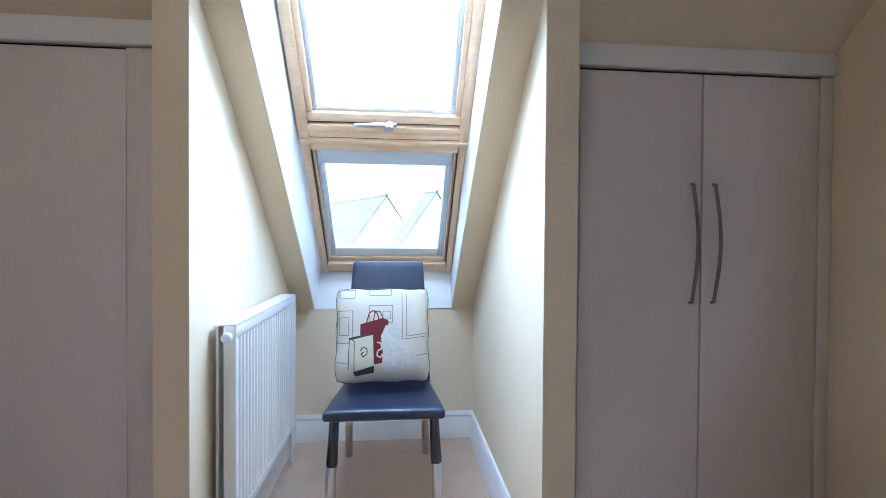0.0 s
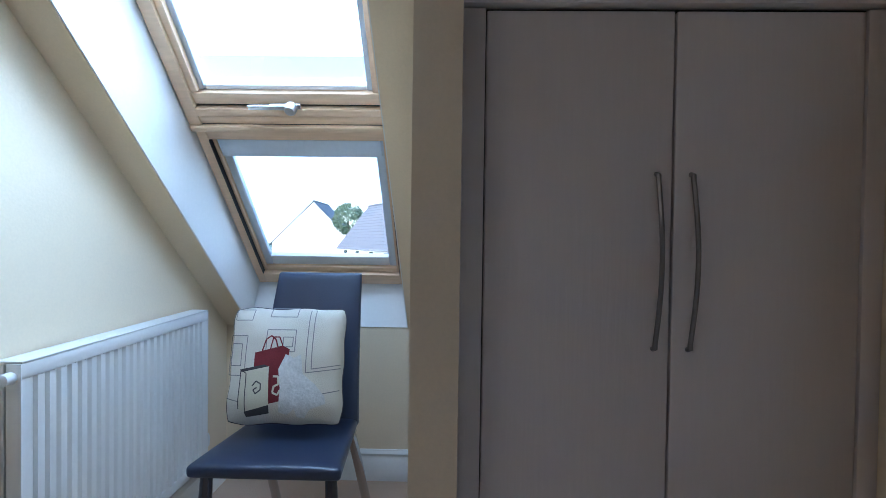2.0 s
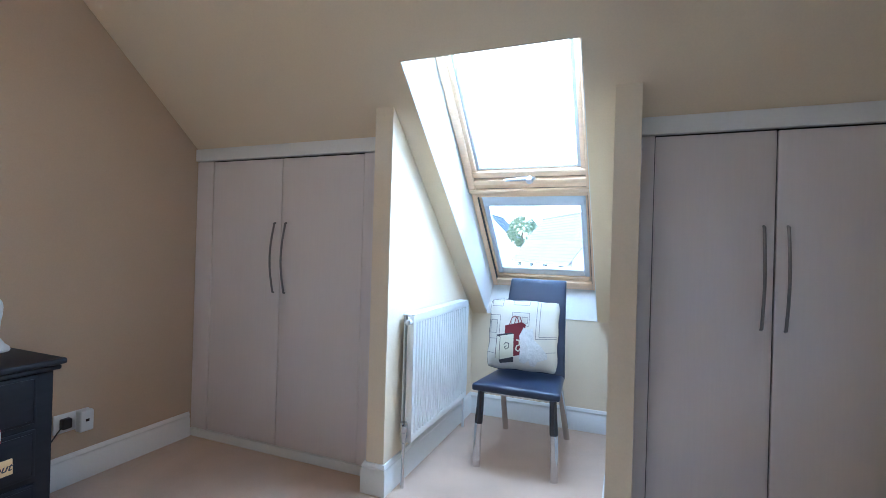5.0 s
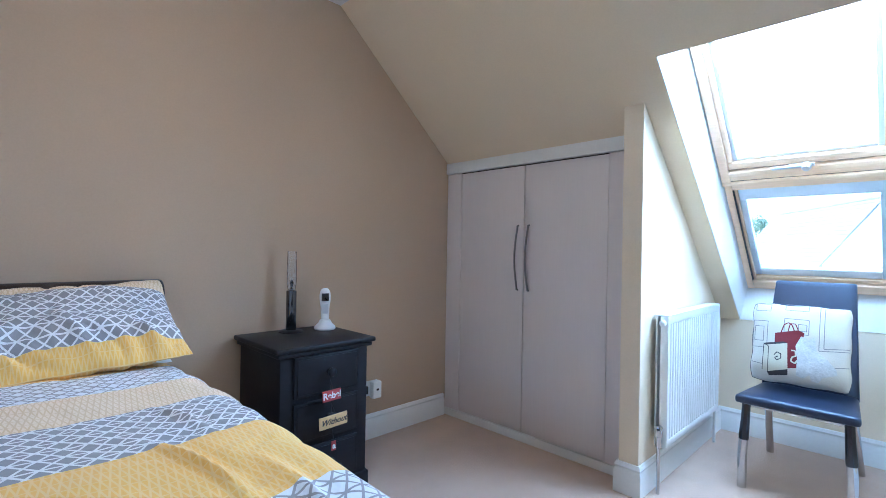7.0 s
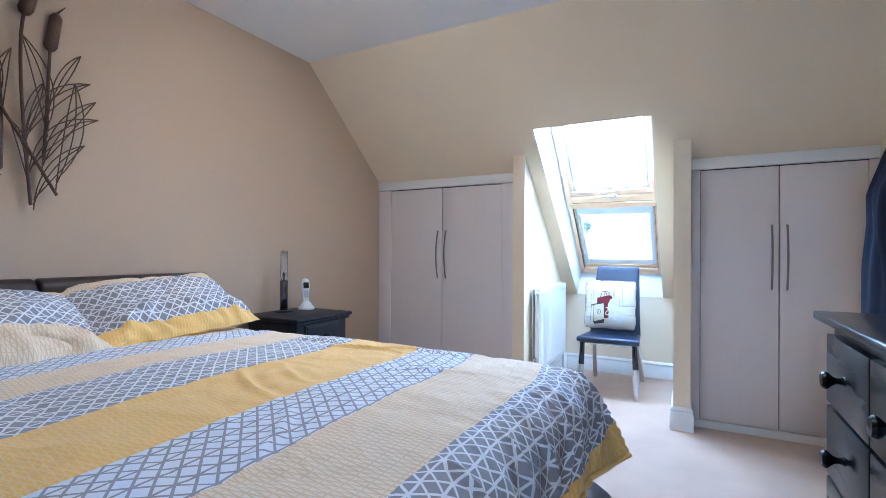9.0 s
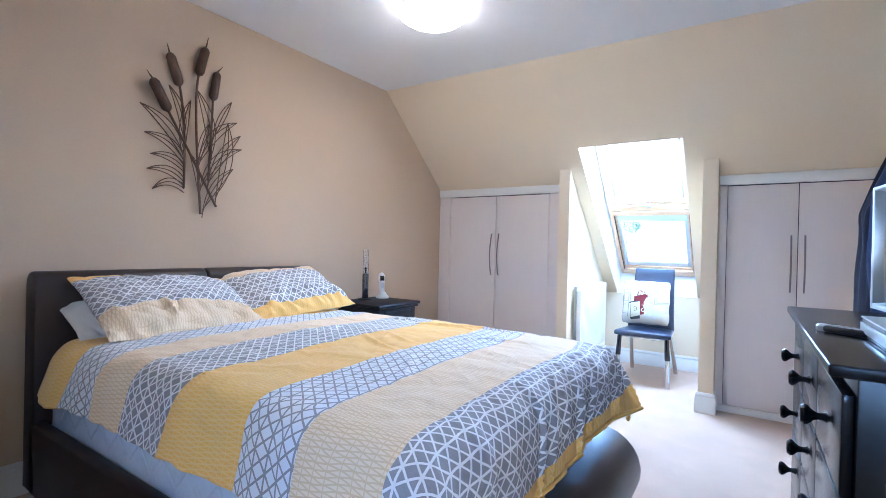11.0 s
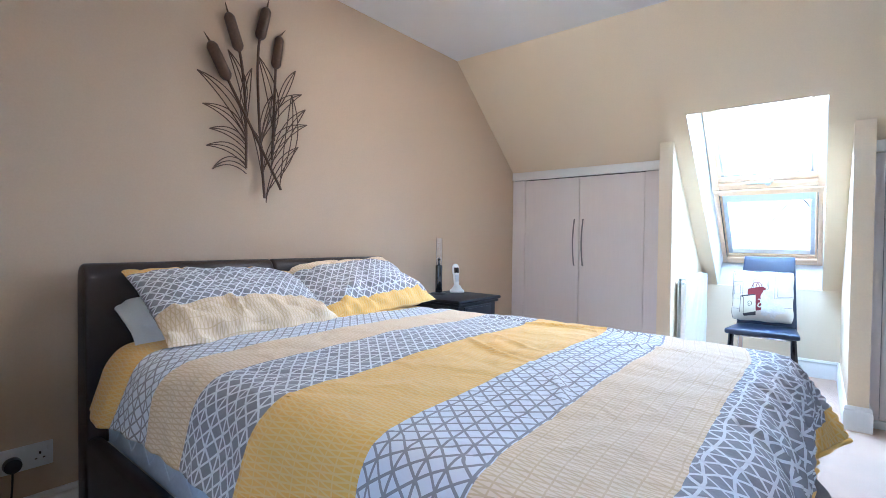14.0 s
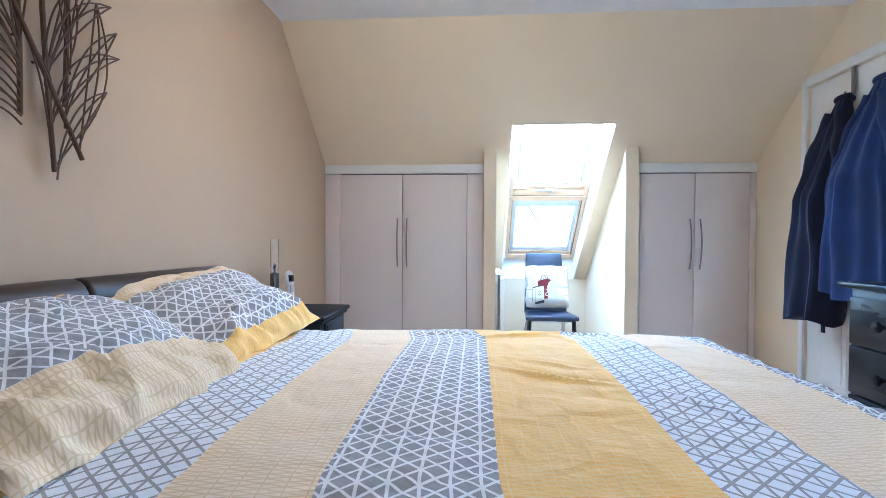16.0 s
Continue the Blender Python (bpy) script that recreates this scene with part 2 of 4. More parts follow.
def tube(bm, pts, radius, n=8):
    """Sweep a round section along points; radius is a number or one for each point."""
    pts = [Vector(p) for p in pts]
    rad = radius if isinstance(radius, (list, tuple)) else [radius] * len(pts)
    rings, up = [], None
    for i, p in enumerate(pts):
        d = (pts[min(i + 1, len(pts) - 1)] - pts[max(i - 1, 0)]).normalized()
        side = d.orthogonal().normalized() if up is None else (up - d * up.dot(d)).normalized()
        up = side
        w = d.cross(side)
        rings.append([bm.verts.new(p + rad[i] * (math.cos(2 * math.pi * k / n) * side + math.sin(2 * math.pi * k / n) * w)) for k in range(n)])
    for p, q in zip(rings, rings[1:]):
        for k in range(n):
            bm.faces.new((p[k], p[(k + 1) % n], q[(k + 1) % n], q[k]))
    bm.faces.new(rings[0][::-1]), bm.faces.new(rings[-1])
    return bm


def curve(p0, p1, p2, n=10):
    """Points of a quadratic curve."""
    p0, p1, p2 = Vector(p0), Vector(p1), Vector(p2)
    return [(1 - s) ** 2 * p0 + 2 * s * (1 - s) * p1 + s * s * p2 for s in (i / n for i in range(n + 1))]


def grid(bm, nu, nv, func, uvf=None, close=False):
    """A sheet of nu x nv quads; func(i/nu, j/nv) gives places."""
    vs = [[bm.verts.new(func(i / nu, j / nv)) for j in range(nv + 1)] for i in range(nu + 1)]
    layer = bm.loops.layers.uv.verify() if uvf else None
    for i in range(nu):
        for j in range(nv):
            f = bm.faces.new((vs[i][j], vs[i + 1][j], vs[i + 1][j + 1], vs[i][j + 1]))
            if uvf:
                for lp, (a, c) in zip(f.loops, ((i, j), (i + 1, j), (i + 1, j + 1), (i, j + 1))):
                    lp[layer].uv = uvf(a / nu, c / nv)
    return bm


def finish(name, bm, mat, smooth=True):
    me = bpy.data.meshes.new(name)
    bm.to_mesh(me)
    bm.free()
    if smooth:
        me.polygons.foreach_set("use_smooth", [True] * len(me.polygons))
        me.set_sharp_from_angle(angle=radians(38))
    me.materials.append(mat)
    return me


def part(name, bm, mat, parent, label=""):
    ob = new(name, finish(name, bm, mat))
    ob.parent = parent
    return tagged(ob, label)


def whole(name, bm, mat, label, category, group="", kind=""):
    return tagged(new(name, finish(name, bm, mat)), label, category, group, kind)


def thing(name, label, category, m=None, group="", kind=""):
    ob = new(name)
    ob.empty_display_size = 0.1
    if m is not None:
        ob.matrix_world = m
    return tagged(ob, label, category, group, kind)


def setting(name, bm, mat, label, category=""):
    return whole(name, bm, mat, label, category or name.split("_")[0], kind="structure")


def lettering(name, text, size, mat, parent, m, depth=0.0006, bold=0.0008, slant=0.0):
    cu = bpy.data.curves.new(name, "FONT")
    cu.body, cu.size, cu.extrude, cu.align_x, cu.align_y = text, size, depth, "CENTER", "CENTER"
    cu.offset, cu.shear = bold, slant
    tmp = new(name, cu)
    dg = bpy.context.evaluated_depsgraph_get()
    me = bpy.data.meshes.new_from_object(tmp.evaluated_get(dg))
    bpy.data.objects.remove(tmp)
    me.materials.clear()
    me.materials.append(mat)
    me.transform(m)
    ob = new(name, me)
    ob.parent = parent
    return ob


B = bmesh.new

# ---- the room ----
XL, XR, YB, ZC = -1.895, 1.41, -3.3, 2.418      # left wall, right wall, rear wall, ceiling
YS, RISE = 0.54, 0.872                           # slope begins, fall per metre
YW, YP, YK = 1.40, 1.275, 2.513                  # wardrobe fronts, pier fronts, knee wall
NL, NR, PL, PR = -0.541, 0.412, -0.632, 0.507    # niche faces and pier edges
OL, OR, OT = -0.436, 0.296, 1.125                # skylight opening


def zs(y):
    return ZC - RISE * (y - YS)


setting("floor", box(B(), XL - 0.2, XR + 0.2, YB - 0.2, YK + 0.2, -0.1, 0), M_CARPET, "beige short-pile fitted carpet", "carpet")
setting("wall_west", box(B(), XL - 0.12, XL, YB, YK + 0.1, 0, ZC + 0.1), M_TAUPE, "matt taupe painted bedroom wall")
bm = B()
# unseen rear opening, added to let in cool light from behind
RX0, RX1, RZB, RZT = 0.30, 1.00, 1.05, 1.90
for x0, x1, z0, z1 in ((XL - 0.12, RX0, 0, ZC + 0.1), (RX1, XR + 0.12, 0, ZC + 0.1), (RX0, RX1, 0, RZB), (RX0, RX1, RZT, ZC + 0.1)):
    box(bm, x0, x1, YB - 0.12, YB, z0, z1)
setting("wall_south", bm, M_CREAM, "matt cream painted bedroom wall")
win2 = thing("added_window", "unseen added casement window in the rear wall, white framed", "window", kind="structure")
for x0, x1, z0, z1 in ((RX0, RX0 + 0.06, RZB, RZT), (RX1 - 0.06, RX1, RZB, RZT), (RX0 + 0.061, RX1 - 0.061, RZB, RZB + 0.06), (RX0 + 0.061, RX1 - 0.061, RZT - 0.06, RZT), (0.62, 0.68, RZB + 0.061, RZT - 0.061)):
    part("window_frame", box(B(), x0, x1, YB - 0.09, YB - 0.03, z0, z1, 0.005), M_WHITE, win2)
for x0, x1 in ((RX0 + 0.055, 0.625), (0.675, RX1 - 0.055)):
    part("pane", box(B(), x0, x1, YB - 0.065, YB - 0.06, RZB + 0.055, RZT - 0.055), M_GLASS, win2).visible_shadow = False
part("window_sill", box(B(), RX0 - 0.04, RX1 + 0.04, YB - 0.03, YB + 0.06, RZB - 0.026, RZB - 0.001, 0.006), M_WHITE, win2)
# fill lamp in the added opening, its blue set by eye
rear = new("rear_fill", bpy.data.lights.new("rear_fill", "AREA"))
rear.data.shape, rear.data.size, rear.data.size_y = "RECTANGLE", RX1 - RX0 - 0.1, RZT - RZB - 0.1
rear.data.energy, rear.data.color = REAR_FILL_POWER, (0.55, 0.76, 1.0)
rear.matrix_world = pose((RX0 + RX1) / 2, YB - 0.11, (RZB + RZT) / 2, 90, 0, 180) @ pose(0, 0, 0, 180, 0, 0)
D0, D1, DH = 0.10, 0.86, 2.06
bm = B()
for y0, y1, z0 in ((YB, D0, 0), (D1, YK + 0.1, 0), (D0, D1, DH)):
    box(bm, XR, XR + 0.12, y0, y1, z0, ZC + 0.1)
setting("wall_east", bm, M_CREAM, "matt cream painted wall with a doorway")
setting("ceiling", box(B(), XL - 0.12, XR + 0.12, YB - 0.12, YS, ZC, ZC + 0.1), M_CEIL, "flat white painted ceiling")
bm = B()
for x0, x1, y0, y1 in ((XL - 0.12, OL, YS, YK + 0.12), (OR, XR + 0.12, YS, YK + 0.12), (OL, OR, YS, OT)):
    prism(bm, [(y0, zs(y0)), (y1, zs(y1)), (y1, zs(y1) + 0.08), (y0, zs(y0) + 0.08)], "x", x0, x1)
setting("ceiling_slope", bm, M_CREAM, "cream painted sloping attic ceiling", "ceiling")
setting("wall_north", box(B(), XL - 0.12, XR + 0.12, YK, YK + 0.1, 0, zs(YK)), M_CREAM, "low cream painted knee wall below the skylight")
for nm, a, b_ in (("wall_niche_west", PL, NL), ("wall_niche_east", NR, PR)):
    setting(nm, prism(B(), [(YP, 0), (YK, 0), (YK, zs(YK) + 0.01), (YP, zs(YP) + 0.01)], "x", a, b_), M_CREAM, "cream painted side wall of the window niche", "wall")

# skylight recess: its lining follows the frame
WB = Vector((-0.07, 2.53, 0.895))
TILTW = radians(46)
WV, WN = Vector((0, -math.cos(TILTW), math.sin(TILTW))), Vector((0, -math.sin(TILTW), -math.cos(TILTW)))
WM = Matrix(((1, 0, 0, WB.x), (0, WV.y, WN.y, WB.y), (0, WV.z, WN.z, WB.z), (0, 0, 0, 1)))
WL, WR_, WT = -0.328, 0.362, 1.86
bm = B()
topw, lowb = WM @ Vector((0, WT, -0.05)), WM @ Vector((0, 0, -0.05))


def lining(a, b, c, d, out):
    out = Vector(out)
    v = [bm.verts.new(p) for p in (a, b, c, d)] + [bm.verts.new(Vector(p) + out) for p in (a, b, c, d)]
    for f in ((0, 1, 2, 3), (4, 5, 6, 7), (0, 1, 5, 4), (1, 2, 6, 5), (2, 3, 7, 6), (3, 0, 4, 7)):
        bm.faces.new([v[i] for i in f])


XA, XB_ = WB.x + WL - 0.006, WB.x + WR_ + 0.002
OL, OR, OT = OL + 0.004, OR - 0.004, OT + 0.003
UP = 0.004
lining((OL, OT, zs(OT) + UP), (OL, YK, zs(YK) + UP), (XA, lowb.y, lowb.z), (XA, topw.y, topw.z), (-0.03, 0, 0))
lining((OR, OT, zs(OT) + UP), (OR, YK, zs(YK) + UP), (XB_, lowb.y, lowb.z), (XB_, topw.y, topw.z), (0.03, 0, 0))
lining((OL, YK - 0.003, zs(YK) + UP), (OR, YK - 0.003, zs(YK) + UP), (XB_, lowb.y, lowb.z), (XA, lowb.y, lowb.z), (0, 0.04, 0))
lining((OL, OT, zs(OT) + UP), (OR, OT, zs(OT) + UP), (XB_, topw.y, topw.z), (XA, topw.y, topw.z), (0, 0.0, 0.04))
bmesh.ops.recalc_face_normals(bm, faces=bm.faces)
setting("trim_skylight_recess", bm, M_WHITE, "white painted splayed lining of the skylight recess", "window reveal")

# roof window: a fixed light below, an opening sash above
win = thing("window_1", "pine-framed roof window with a fixed lower light", "roof window", WM, kind="structure")


def wbox(name, x0, x1, v0, v1, n0, n1, mat, parent=win, label="", bev=0.004):
    return part(name, box(B(), x0, x1, v0, v1, n0, n1, bev), mat, parent, label)


FR = 0.034
for x0, x1 in ((WL, WL + FR), (WR_ - FR, WR_)):
    wbox("window_frame", x0, x1, 0, 0.798, -0.06, 0.0, M_PINE)
    wbox("window_frame", x0 - 0.004, x1 + 0.004, 0.80, WT, -0.06, 0.012, M_PINE)
wbox("window_frame", WL + FR, WR_ - FR, 0, 0.062, -0.06, -0.002, M_PINE)
wbox("window_frame", WL + FR, WR_ - FR, 0.757, 0.798, -0.06, -0.002, M_PINE)
wbox("transom", WL - 0.002, WR_ + 0.002, 0.80, 0.822, -0.06, 0.02, M_PINE)
wbox("transom", WL + FR, WR_ - FR, 0.824, 0.853, -0.06, 0.006, M_PINE)
wbox("transom", WL + FR, WR_ - FR, 0.855, 0.882, -0.06, 0.012, M_PINE)
# black strips fill the open gaps, standing in for their shade
wbox("gap_shade_strip", WL + FR, WR_ - FR, 0.8825, 0.8915, -0.05, -0.012, M_BLACKPL, label="black strip for the shade under the sash")
for v0, v1 in ((0.7985, 0.7995), (0.8222, 0.8238), (0.8532, 0.8548)):
    wbox("joint", WL + 0.004, WR_ - 0.004, v0, v1, -0.05, 0.0045, M_BLACKPL, label="black strip for the shade in a joint", bev=0.0)
wbox("window_frame", WL + FR, WR_ - FR, WT - 0.05, WT, -0.06, 0.008, M_PINE)
IN0, IN1 = WL + FR + 0.002, WR_ - FR - 0.002
for s_, x0 in ((1, IN0), (-1, IN1)):
    def span(p, q):
        return (x0 + s_ * p, x0 + s_ * q) if s_ > 0 else (x0 + s_ * q, x0 + s_ * p)
    wbox("bead", *span(0, 0.013), 0.064, 0.755, -0.05, -0.018, M_PINE)
    wbox("gasket", *span(0.014, 0.045), 0.095, 0.75, -0.055, -0.03, M_GREYT)
wbox("bead", IN0 + 0.014, IN1 - 0.014, 0.064, 0.094, -0.05, -0.018, M_PINE)
wbox("gasket", IN0 + 0.046, IN1 - 0.046, 0.096, 0.15, -0.055, -0.03, M_WHITE)
wbox("blind_cassette", IN0 + 0.02, IN1 - 0.02, 0.682, 0.752, -0.05, -0.012, M_GREYT, label="pale grey blind cassette")
part("pane", box(B(), IN0 + 0.03, IN1 - 0.03, 0.10, 0.75, -0.062, -0.056), M_GLASS, win)
sash = part("sash", box(B(), IN0, IN1, 0.892, 0.932, -0.045, 0.0, 0.005), M_PINE, win, "pine opening sash")
for s_, x0 in ((1, IN0), (-1, IN1)):
    # side joints get the same black strips for shade
    wbox("joint", *span(-0.0018, 0.0012), 0.893, WT - 0.052, -0.04, 0.0012, M_BLACKPL, label="black strip for the shade in a joint", bev=0.0)
    wbox("stile", *span(0.0015, 0.026), 0.934, WT - 0.055, -0.045, 0.0, M_PINE, sash)
    wbox("joint", *span(-0.0018, -0.0002), 0.064, 0.755, -0.05, 0.0008, M_BLACKPL, label="black strip for the shade in a joint", bev=0.0)
    wbox("gasket", *span(0.025, 0.046), 0.934, WT - 0.06, -0.05, -0.018, M_GREYT, sash)
wbox("gasket", IN0 + 0.047, IN1 - 0.047, 0.934, 0.95, -0.05, -0.02, M_WHITE, sash)
part("pane", box(B(), IN0 + 0.03, IN1 - 0.03, 0.93, WT - 0.05, -0.058, -0.052), M_GLASS, sash)
for o in win.children_recursive:
    if o.name.startswith("pane"):
        o.visible_shadow = False
bm = B()
box(bm, -0.035, 0.065, 0.888, 0.906, 0.014, 0.024, 0.003)
box(bm, -0.10, 0.03, 0.894, 0.91, 0.030, 0.042, 0.004)
lathe(bm, [(0.02, 0), (0.02, 0.02), (0.014, 0.03)], pose(0.035, 0.895, 0.020), 16)
part("latch", bm, M_ALU, win, "satin metal latch handle")
key = new("skylight_daylight", bpy.data.lights.new("skylight_daylight", "AREA"))
key.data.shape, key.data.size, key.data.size_y = "RECTANGLE", 1.0, 1.35
key.data.energy, key.data.color = SKYLIGHT_POWER, (0.66, 0.84, 1.0)
key.matrix_world = WM @ pose(0.017, 1.58, -0.36, 180, 0, 0)


# skirting boards
def skirting(name, pts, h=0.14):
    """A moulded board along a line on the floor; the room is to the left of the line."""
    prof = [(0, 0), (0.018, 0), (0.018, h * 0.72), (0.012, h * 0.78), (0.012, h * 0.84), (0.016, h * 0.88), (0.008, h), (0, h)]
    bm = B()
    p = [Vector((*q, 0)) for q in pts]
    rows = []
    for i, q in enumerate(p):
        d0 = (q - p[i - 1]).normalized() if i else (p[1] - q).normalized()
        d1 = (p[i + 1] - q).normalized() if i + 1 < len(p) else d0
        n0, n1 = Vector((-d0.y, d0.x, 0)), Vector((-d1.y, d1.x, 0))
        m = (n0 + n1).normalized()
        m = m / max(m.dot(n0), 0.3)
        rows.append([bm.verts.new(q + m * a + Vector((0, 0, b))) for a, b in prof])
    for r, s in zip(rows, rows[1:]):
        for i in range(len(prof) - 1):
            bm.faces.new((r[i], r[i + 1], s[i + 1], s[i]))
    bm.faces.new(rows[0]), bm.faces.new(rows[-1])
    bmesh.ops.recalc_face_normals(bm, faces=bm.faces)
    return setting(name, bm, M_WHITE, "white gloss moulded skirting board", "skirting")


skirting("baseboard_west", [(XL, YW - 0.022), (XL, YB)])
skirting("baseboard_niche", [(PR, YW - 0.022), (PR, YP), (NR, YP), (NR, YK), (NL, YK), (NL, YP), (PL, YP), (PL, YW - 0.022)])
skirting("baseboard_east", [(XR, YB), (XR, D0 - 0.06)])
skirting("baseboard_east_end", [(XR, D1 + 0.06), (XR, YW - 0.022)])
skirting("baseboard_south", [(XL, YB), (XR, YB)])


# ---- fitted wardrobes in the eaves ----
def wardrobe(x0, x1, d0, dm, d1):
    w = thing("fitted_wardrobe", "white woodgrain two-door eaves wardrobe with bowed steel handles", "wardrobe", group="eaves wardrobes")
    part("fascia", box(B(), x0 + 0.002, x1 - 0.002, YW - 0.022, YW + 0.012, 1.603, 1.672, 0.003), M_WHITE, w)
    part("plinth", box(B(), x0 + 0.002, x1 - 0.002, YW - 0.012, YW + 0.012, 0, 0.046, 0.002), M_WHITE, w)
    for a, b in ((x0 + 0.002, d0 - 0.003), (d1 + 0.003, x1 - 0.002)):
        part("filler_panel", box(B(), a, b, YW - 0.006, YW + 0.012, 0.048, 1.60, 0.002), M_DOORW, w)
    # thin black sheet, no built carcass: it paints the shade in the door gaps
    part("carcass", box(B(), x0 + 0.004, x1 - 0.004, YW + 0.022, YW + 0.034, 0.05, 1.66), M_BLACKPL, w, "black panel painting the shade in the gaps behind the doors")
    for a, b, hx in ((d0, dm - 0.0025, dm - 0.037), (dm + 0.0025, d1, dm + 0.037)):
        door = part("door", box(B(), a, b, YW - 0.002, YW + 0.018, 0.05, 1.596, 0.003), M_DOORW, w)
        pts = [Vector((hx, YW - 0.004, 0.872)), Vector((hx, YW - 0.016, 0.876))]
        pts += [Vector((hx, YW - 0.016 - 0.026 * math.sin(math.pi * s / 14), 0.885 + 0.35 * s / 14)) for s in range(15)]
        pts += [Vector((hx, YW - 0.016, 1.244)), Vector((hx, YW - 0.004, 1.248))]
        part("handle", tube(B(), pts, 0.0055, 8), M_STEEL, door, "bowed brushed steel handle")
    return w


wardrobe(XL, PL, -1.767, -1.272, -0.763)
wardrobe(PR, XR, 0.560, 0.9635, 1.362)

# ---- the room door on the east wall ----
door = thing("door_1", "closed white panelled door with garments on hooks", "door", kind="structure")
bm = B()
box(bm, XR + 0.012, XR + 0.05, D0 + 0.004, D1 - 0.004, 0.006, DH - 0.006, 0.002)
part("door_leaf", bm, M_WHITE, door)
for y0, y1 in ((D0 + 0.11, (D0 + D1) / 2 - 0.05), ((D0 + D1) / 2 + 0.05, D1 - 0.11)):
    for z0, z1 in ((0.22, 0.80), (0.98, 1.88)):
        bm = B()
        box(bm, XR + 0.0065, XR + 0.0115, y0, y1, z0, z1, 0.004)
        box(bm, XR + 0.001, XR + 0.006, y0 + 0.03, y1 - 0.03, z0 + 0.03, z1 - 0.03, 0.004)
        part("door_panel", bm, M_WHITE, door)
bm = B()
lathe(bm, [(0.024, 0), (0.024, 0.006), (0.009, 0.008), (0.009, 0.045)], pose(XR + 0.012, D0 + 0.07, 1.0, 0, -90, 0), 16)
box(bm, XR - 0.04, XR - 0.026, D0 + 0.06, D0 + 0.18, 0.992, 1.008, 0.004)
part("door_handle", bm, M_ALU, door, "satin lever handle")
bm = B()
for y0, y1, z0, z1 in ((D0 - 0.065, D0, 0, DH + 0.055), (D1, D1 + 0.04, 0, DH + 0.045), (D0, D1, DH, DH + 0.055)):
    box(bm, XR - 0.016, XR - 0.0005, y0, y1, z0, z1, 0.004)
setting("trim_door", bm, M_WHITE, "white gloss door architrave", "architrave")

# ---- bed ----
BY0, BY1 = -1.80, -0.32
bed = thing("bed", "dark brown leather sleigh bed with rolled ends", "bed")


def slab_y(poly, y0, y1, bevel=0.012):
    """A bent section carried across the bed, with softened rims."""
    bm = prism(B(), poly, "y", y0, y1)
    rim = [e for e in bm.edges if abs(e.verts[0].co.y - e.verts[1].co.y) < 1e-6]
    bmesh.ops.bevel(bm, geom=rim, offset=bevel, segments=3, profile=0.5, affect="EDGES")
    return bm


front = [(-1.745 + 0.05 * (1 - s / 8) ** 2, 0.05 + 0.80 * s / 8) for s in range(9)]
roll = [(-1.80 + 0.055 * math.cos(a), 0.905 + 0.058 * math.sin(a)) for a in [radians(x) for x in range(0, 200, 20)]]
head = front + roll + [(-1.855, 0.80), (-1.845, 0.05)]
ym = (BY0 + BY1) / 2
for a, b in ((BY0, ym - 0.004), (ym + 0.004, BY1)):
    part("headboard", slab_y(head, a, b), M_BROWNLEATHER, bed, "dark brown padded leather headboard")
foot = [(0.06, 0.02), (0.27, 0.02)] + [(0.165 + 0.172 * math.cos(a), 0.17 + 0.165 * math.sin(a)) for a in [radians(x) for x in range(-40, 185, 15)]]
part("footboard", slab_y(foot, BY0, BY1, 0.02), M_BROWNLEATHER, bed, "rolled dark brown leather footboard")
for y0, y1 in ((BY0, BY0 + 0.05), (BY1 - 0.05, BY1)):
    part("side_rail", box(B(), -1.78, 0.10, y0, y1, 0.04, 0.345, 0.02, 3), M_BROWNLEATHER, bed)
for x in (-1.7, 0.12):
    for y in (BY0 + 0.1, BY1 - 0.1):
        part("leg", lathe(B(), [(0.025, 0), (0.03, 0.05)], pose(x, y, 0), 12), M_BLACKWOOD, bed)
mat_ = thing("mattress", "pale blue quilted mattress on the leather bed", "mattress")
part("body", box(B(), -1.74, 0.05, BY0 + 0.055, BY1 - 0.055, 0.28, 0.60, 0.05, 4), M_MATTRESS, mat_)
for z in (0.325, 0.555):
    y0, y1 = BY0 + 0.053, BY1 - 0.053
    loop = [(-1.70, y0, z), (0.0, y0, z), (0.04, y0 + 0.015, z), (0.052, y0 + 0.055, z), (0.052, y1 - 0.055, z), (0.04, y1 - 0.015, z), (0.0, y1, z), (-1.70, y1, z)]
    part("piping", tube(B(), loop, 0.006, 8), M_COTTON, mat_, "white edge piping")
for k in range(11):
    x = -1.62 + 0.15 * k
    part("quilt_stitch", tube(B(), [(x, BY0 + 0.0555, 0.36), (x + 0.075, BY0 + 0.0535, 0.44), (x + 0.15, BY0 + 0.0555, 0.52)], 0.0022, 6), M_MATTRESS, mat_)
    part("quilt_stitch", tube(B(), [(x, BY0 + 0.0555, 0.52), (x + 0.075, BY0 + 0.0535, 0.44), (x + 0.15, BY0 + 0.0555, 0.36)], 0.0022, 6), M_MATTRESS, mat_)

DX0, DX1, DY0, DY1 = -1.56, 0.13, -1.70, -0.42
UEND, VSIDE = 0.32, 0.26


def rolled(d, r, flare):
    """Sideways run and drop of cloth that goes d past a rounded edge."""
    if d <= 0:
        return d, 0.0
    a = min(d / r, math.pi / 2 - flare)
    run, drop = r * math.sin(a), r * (1 - math.cos(a))
    rest = max(0.0, d - r * (math.pi / 2 - flare))
    return run + rest * math.sin(flare), drop + rest * math.cos(flare)


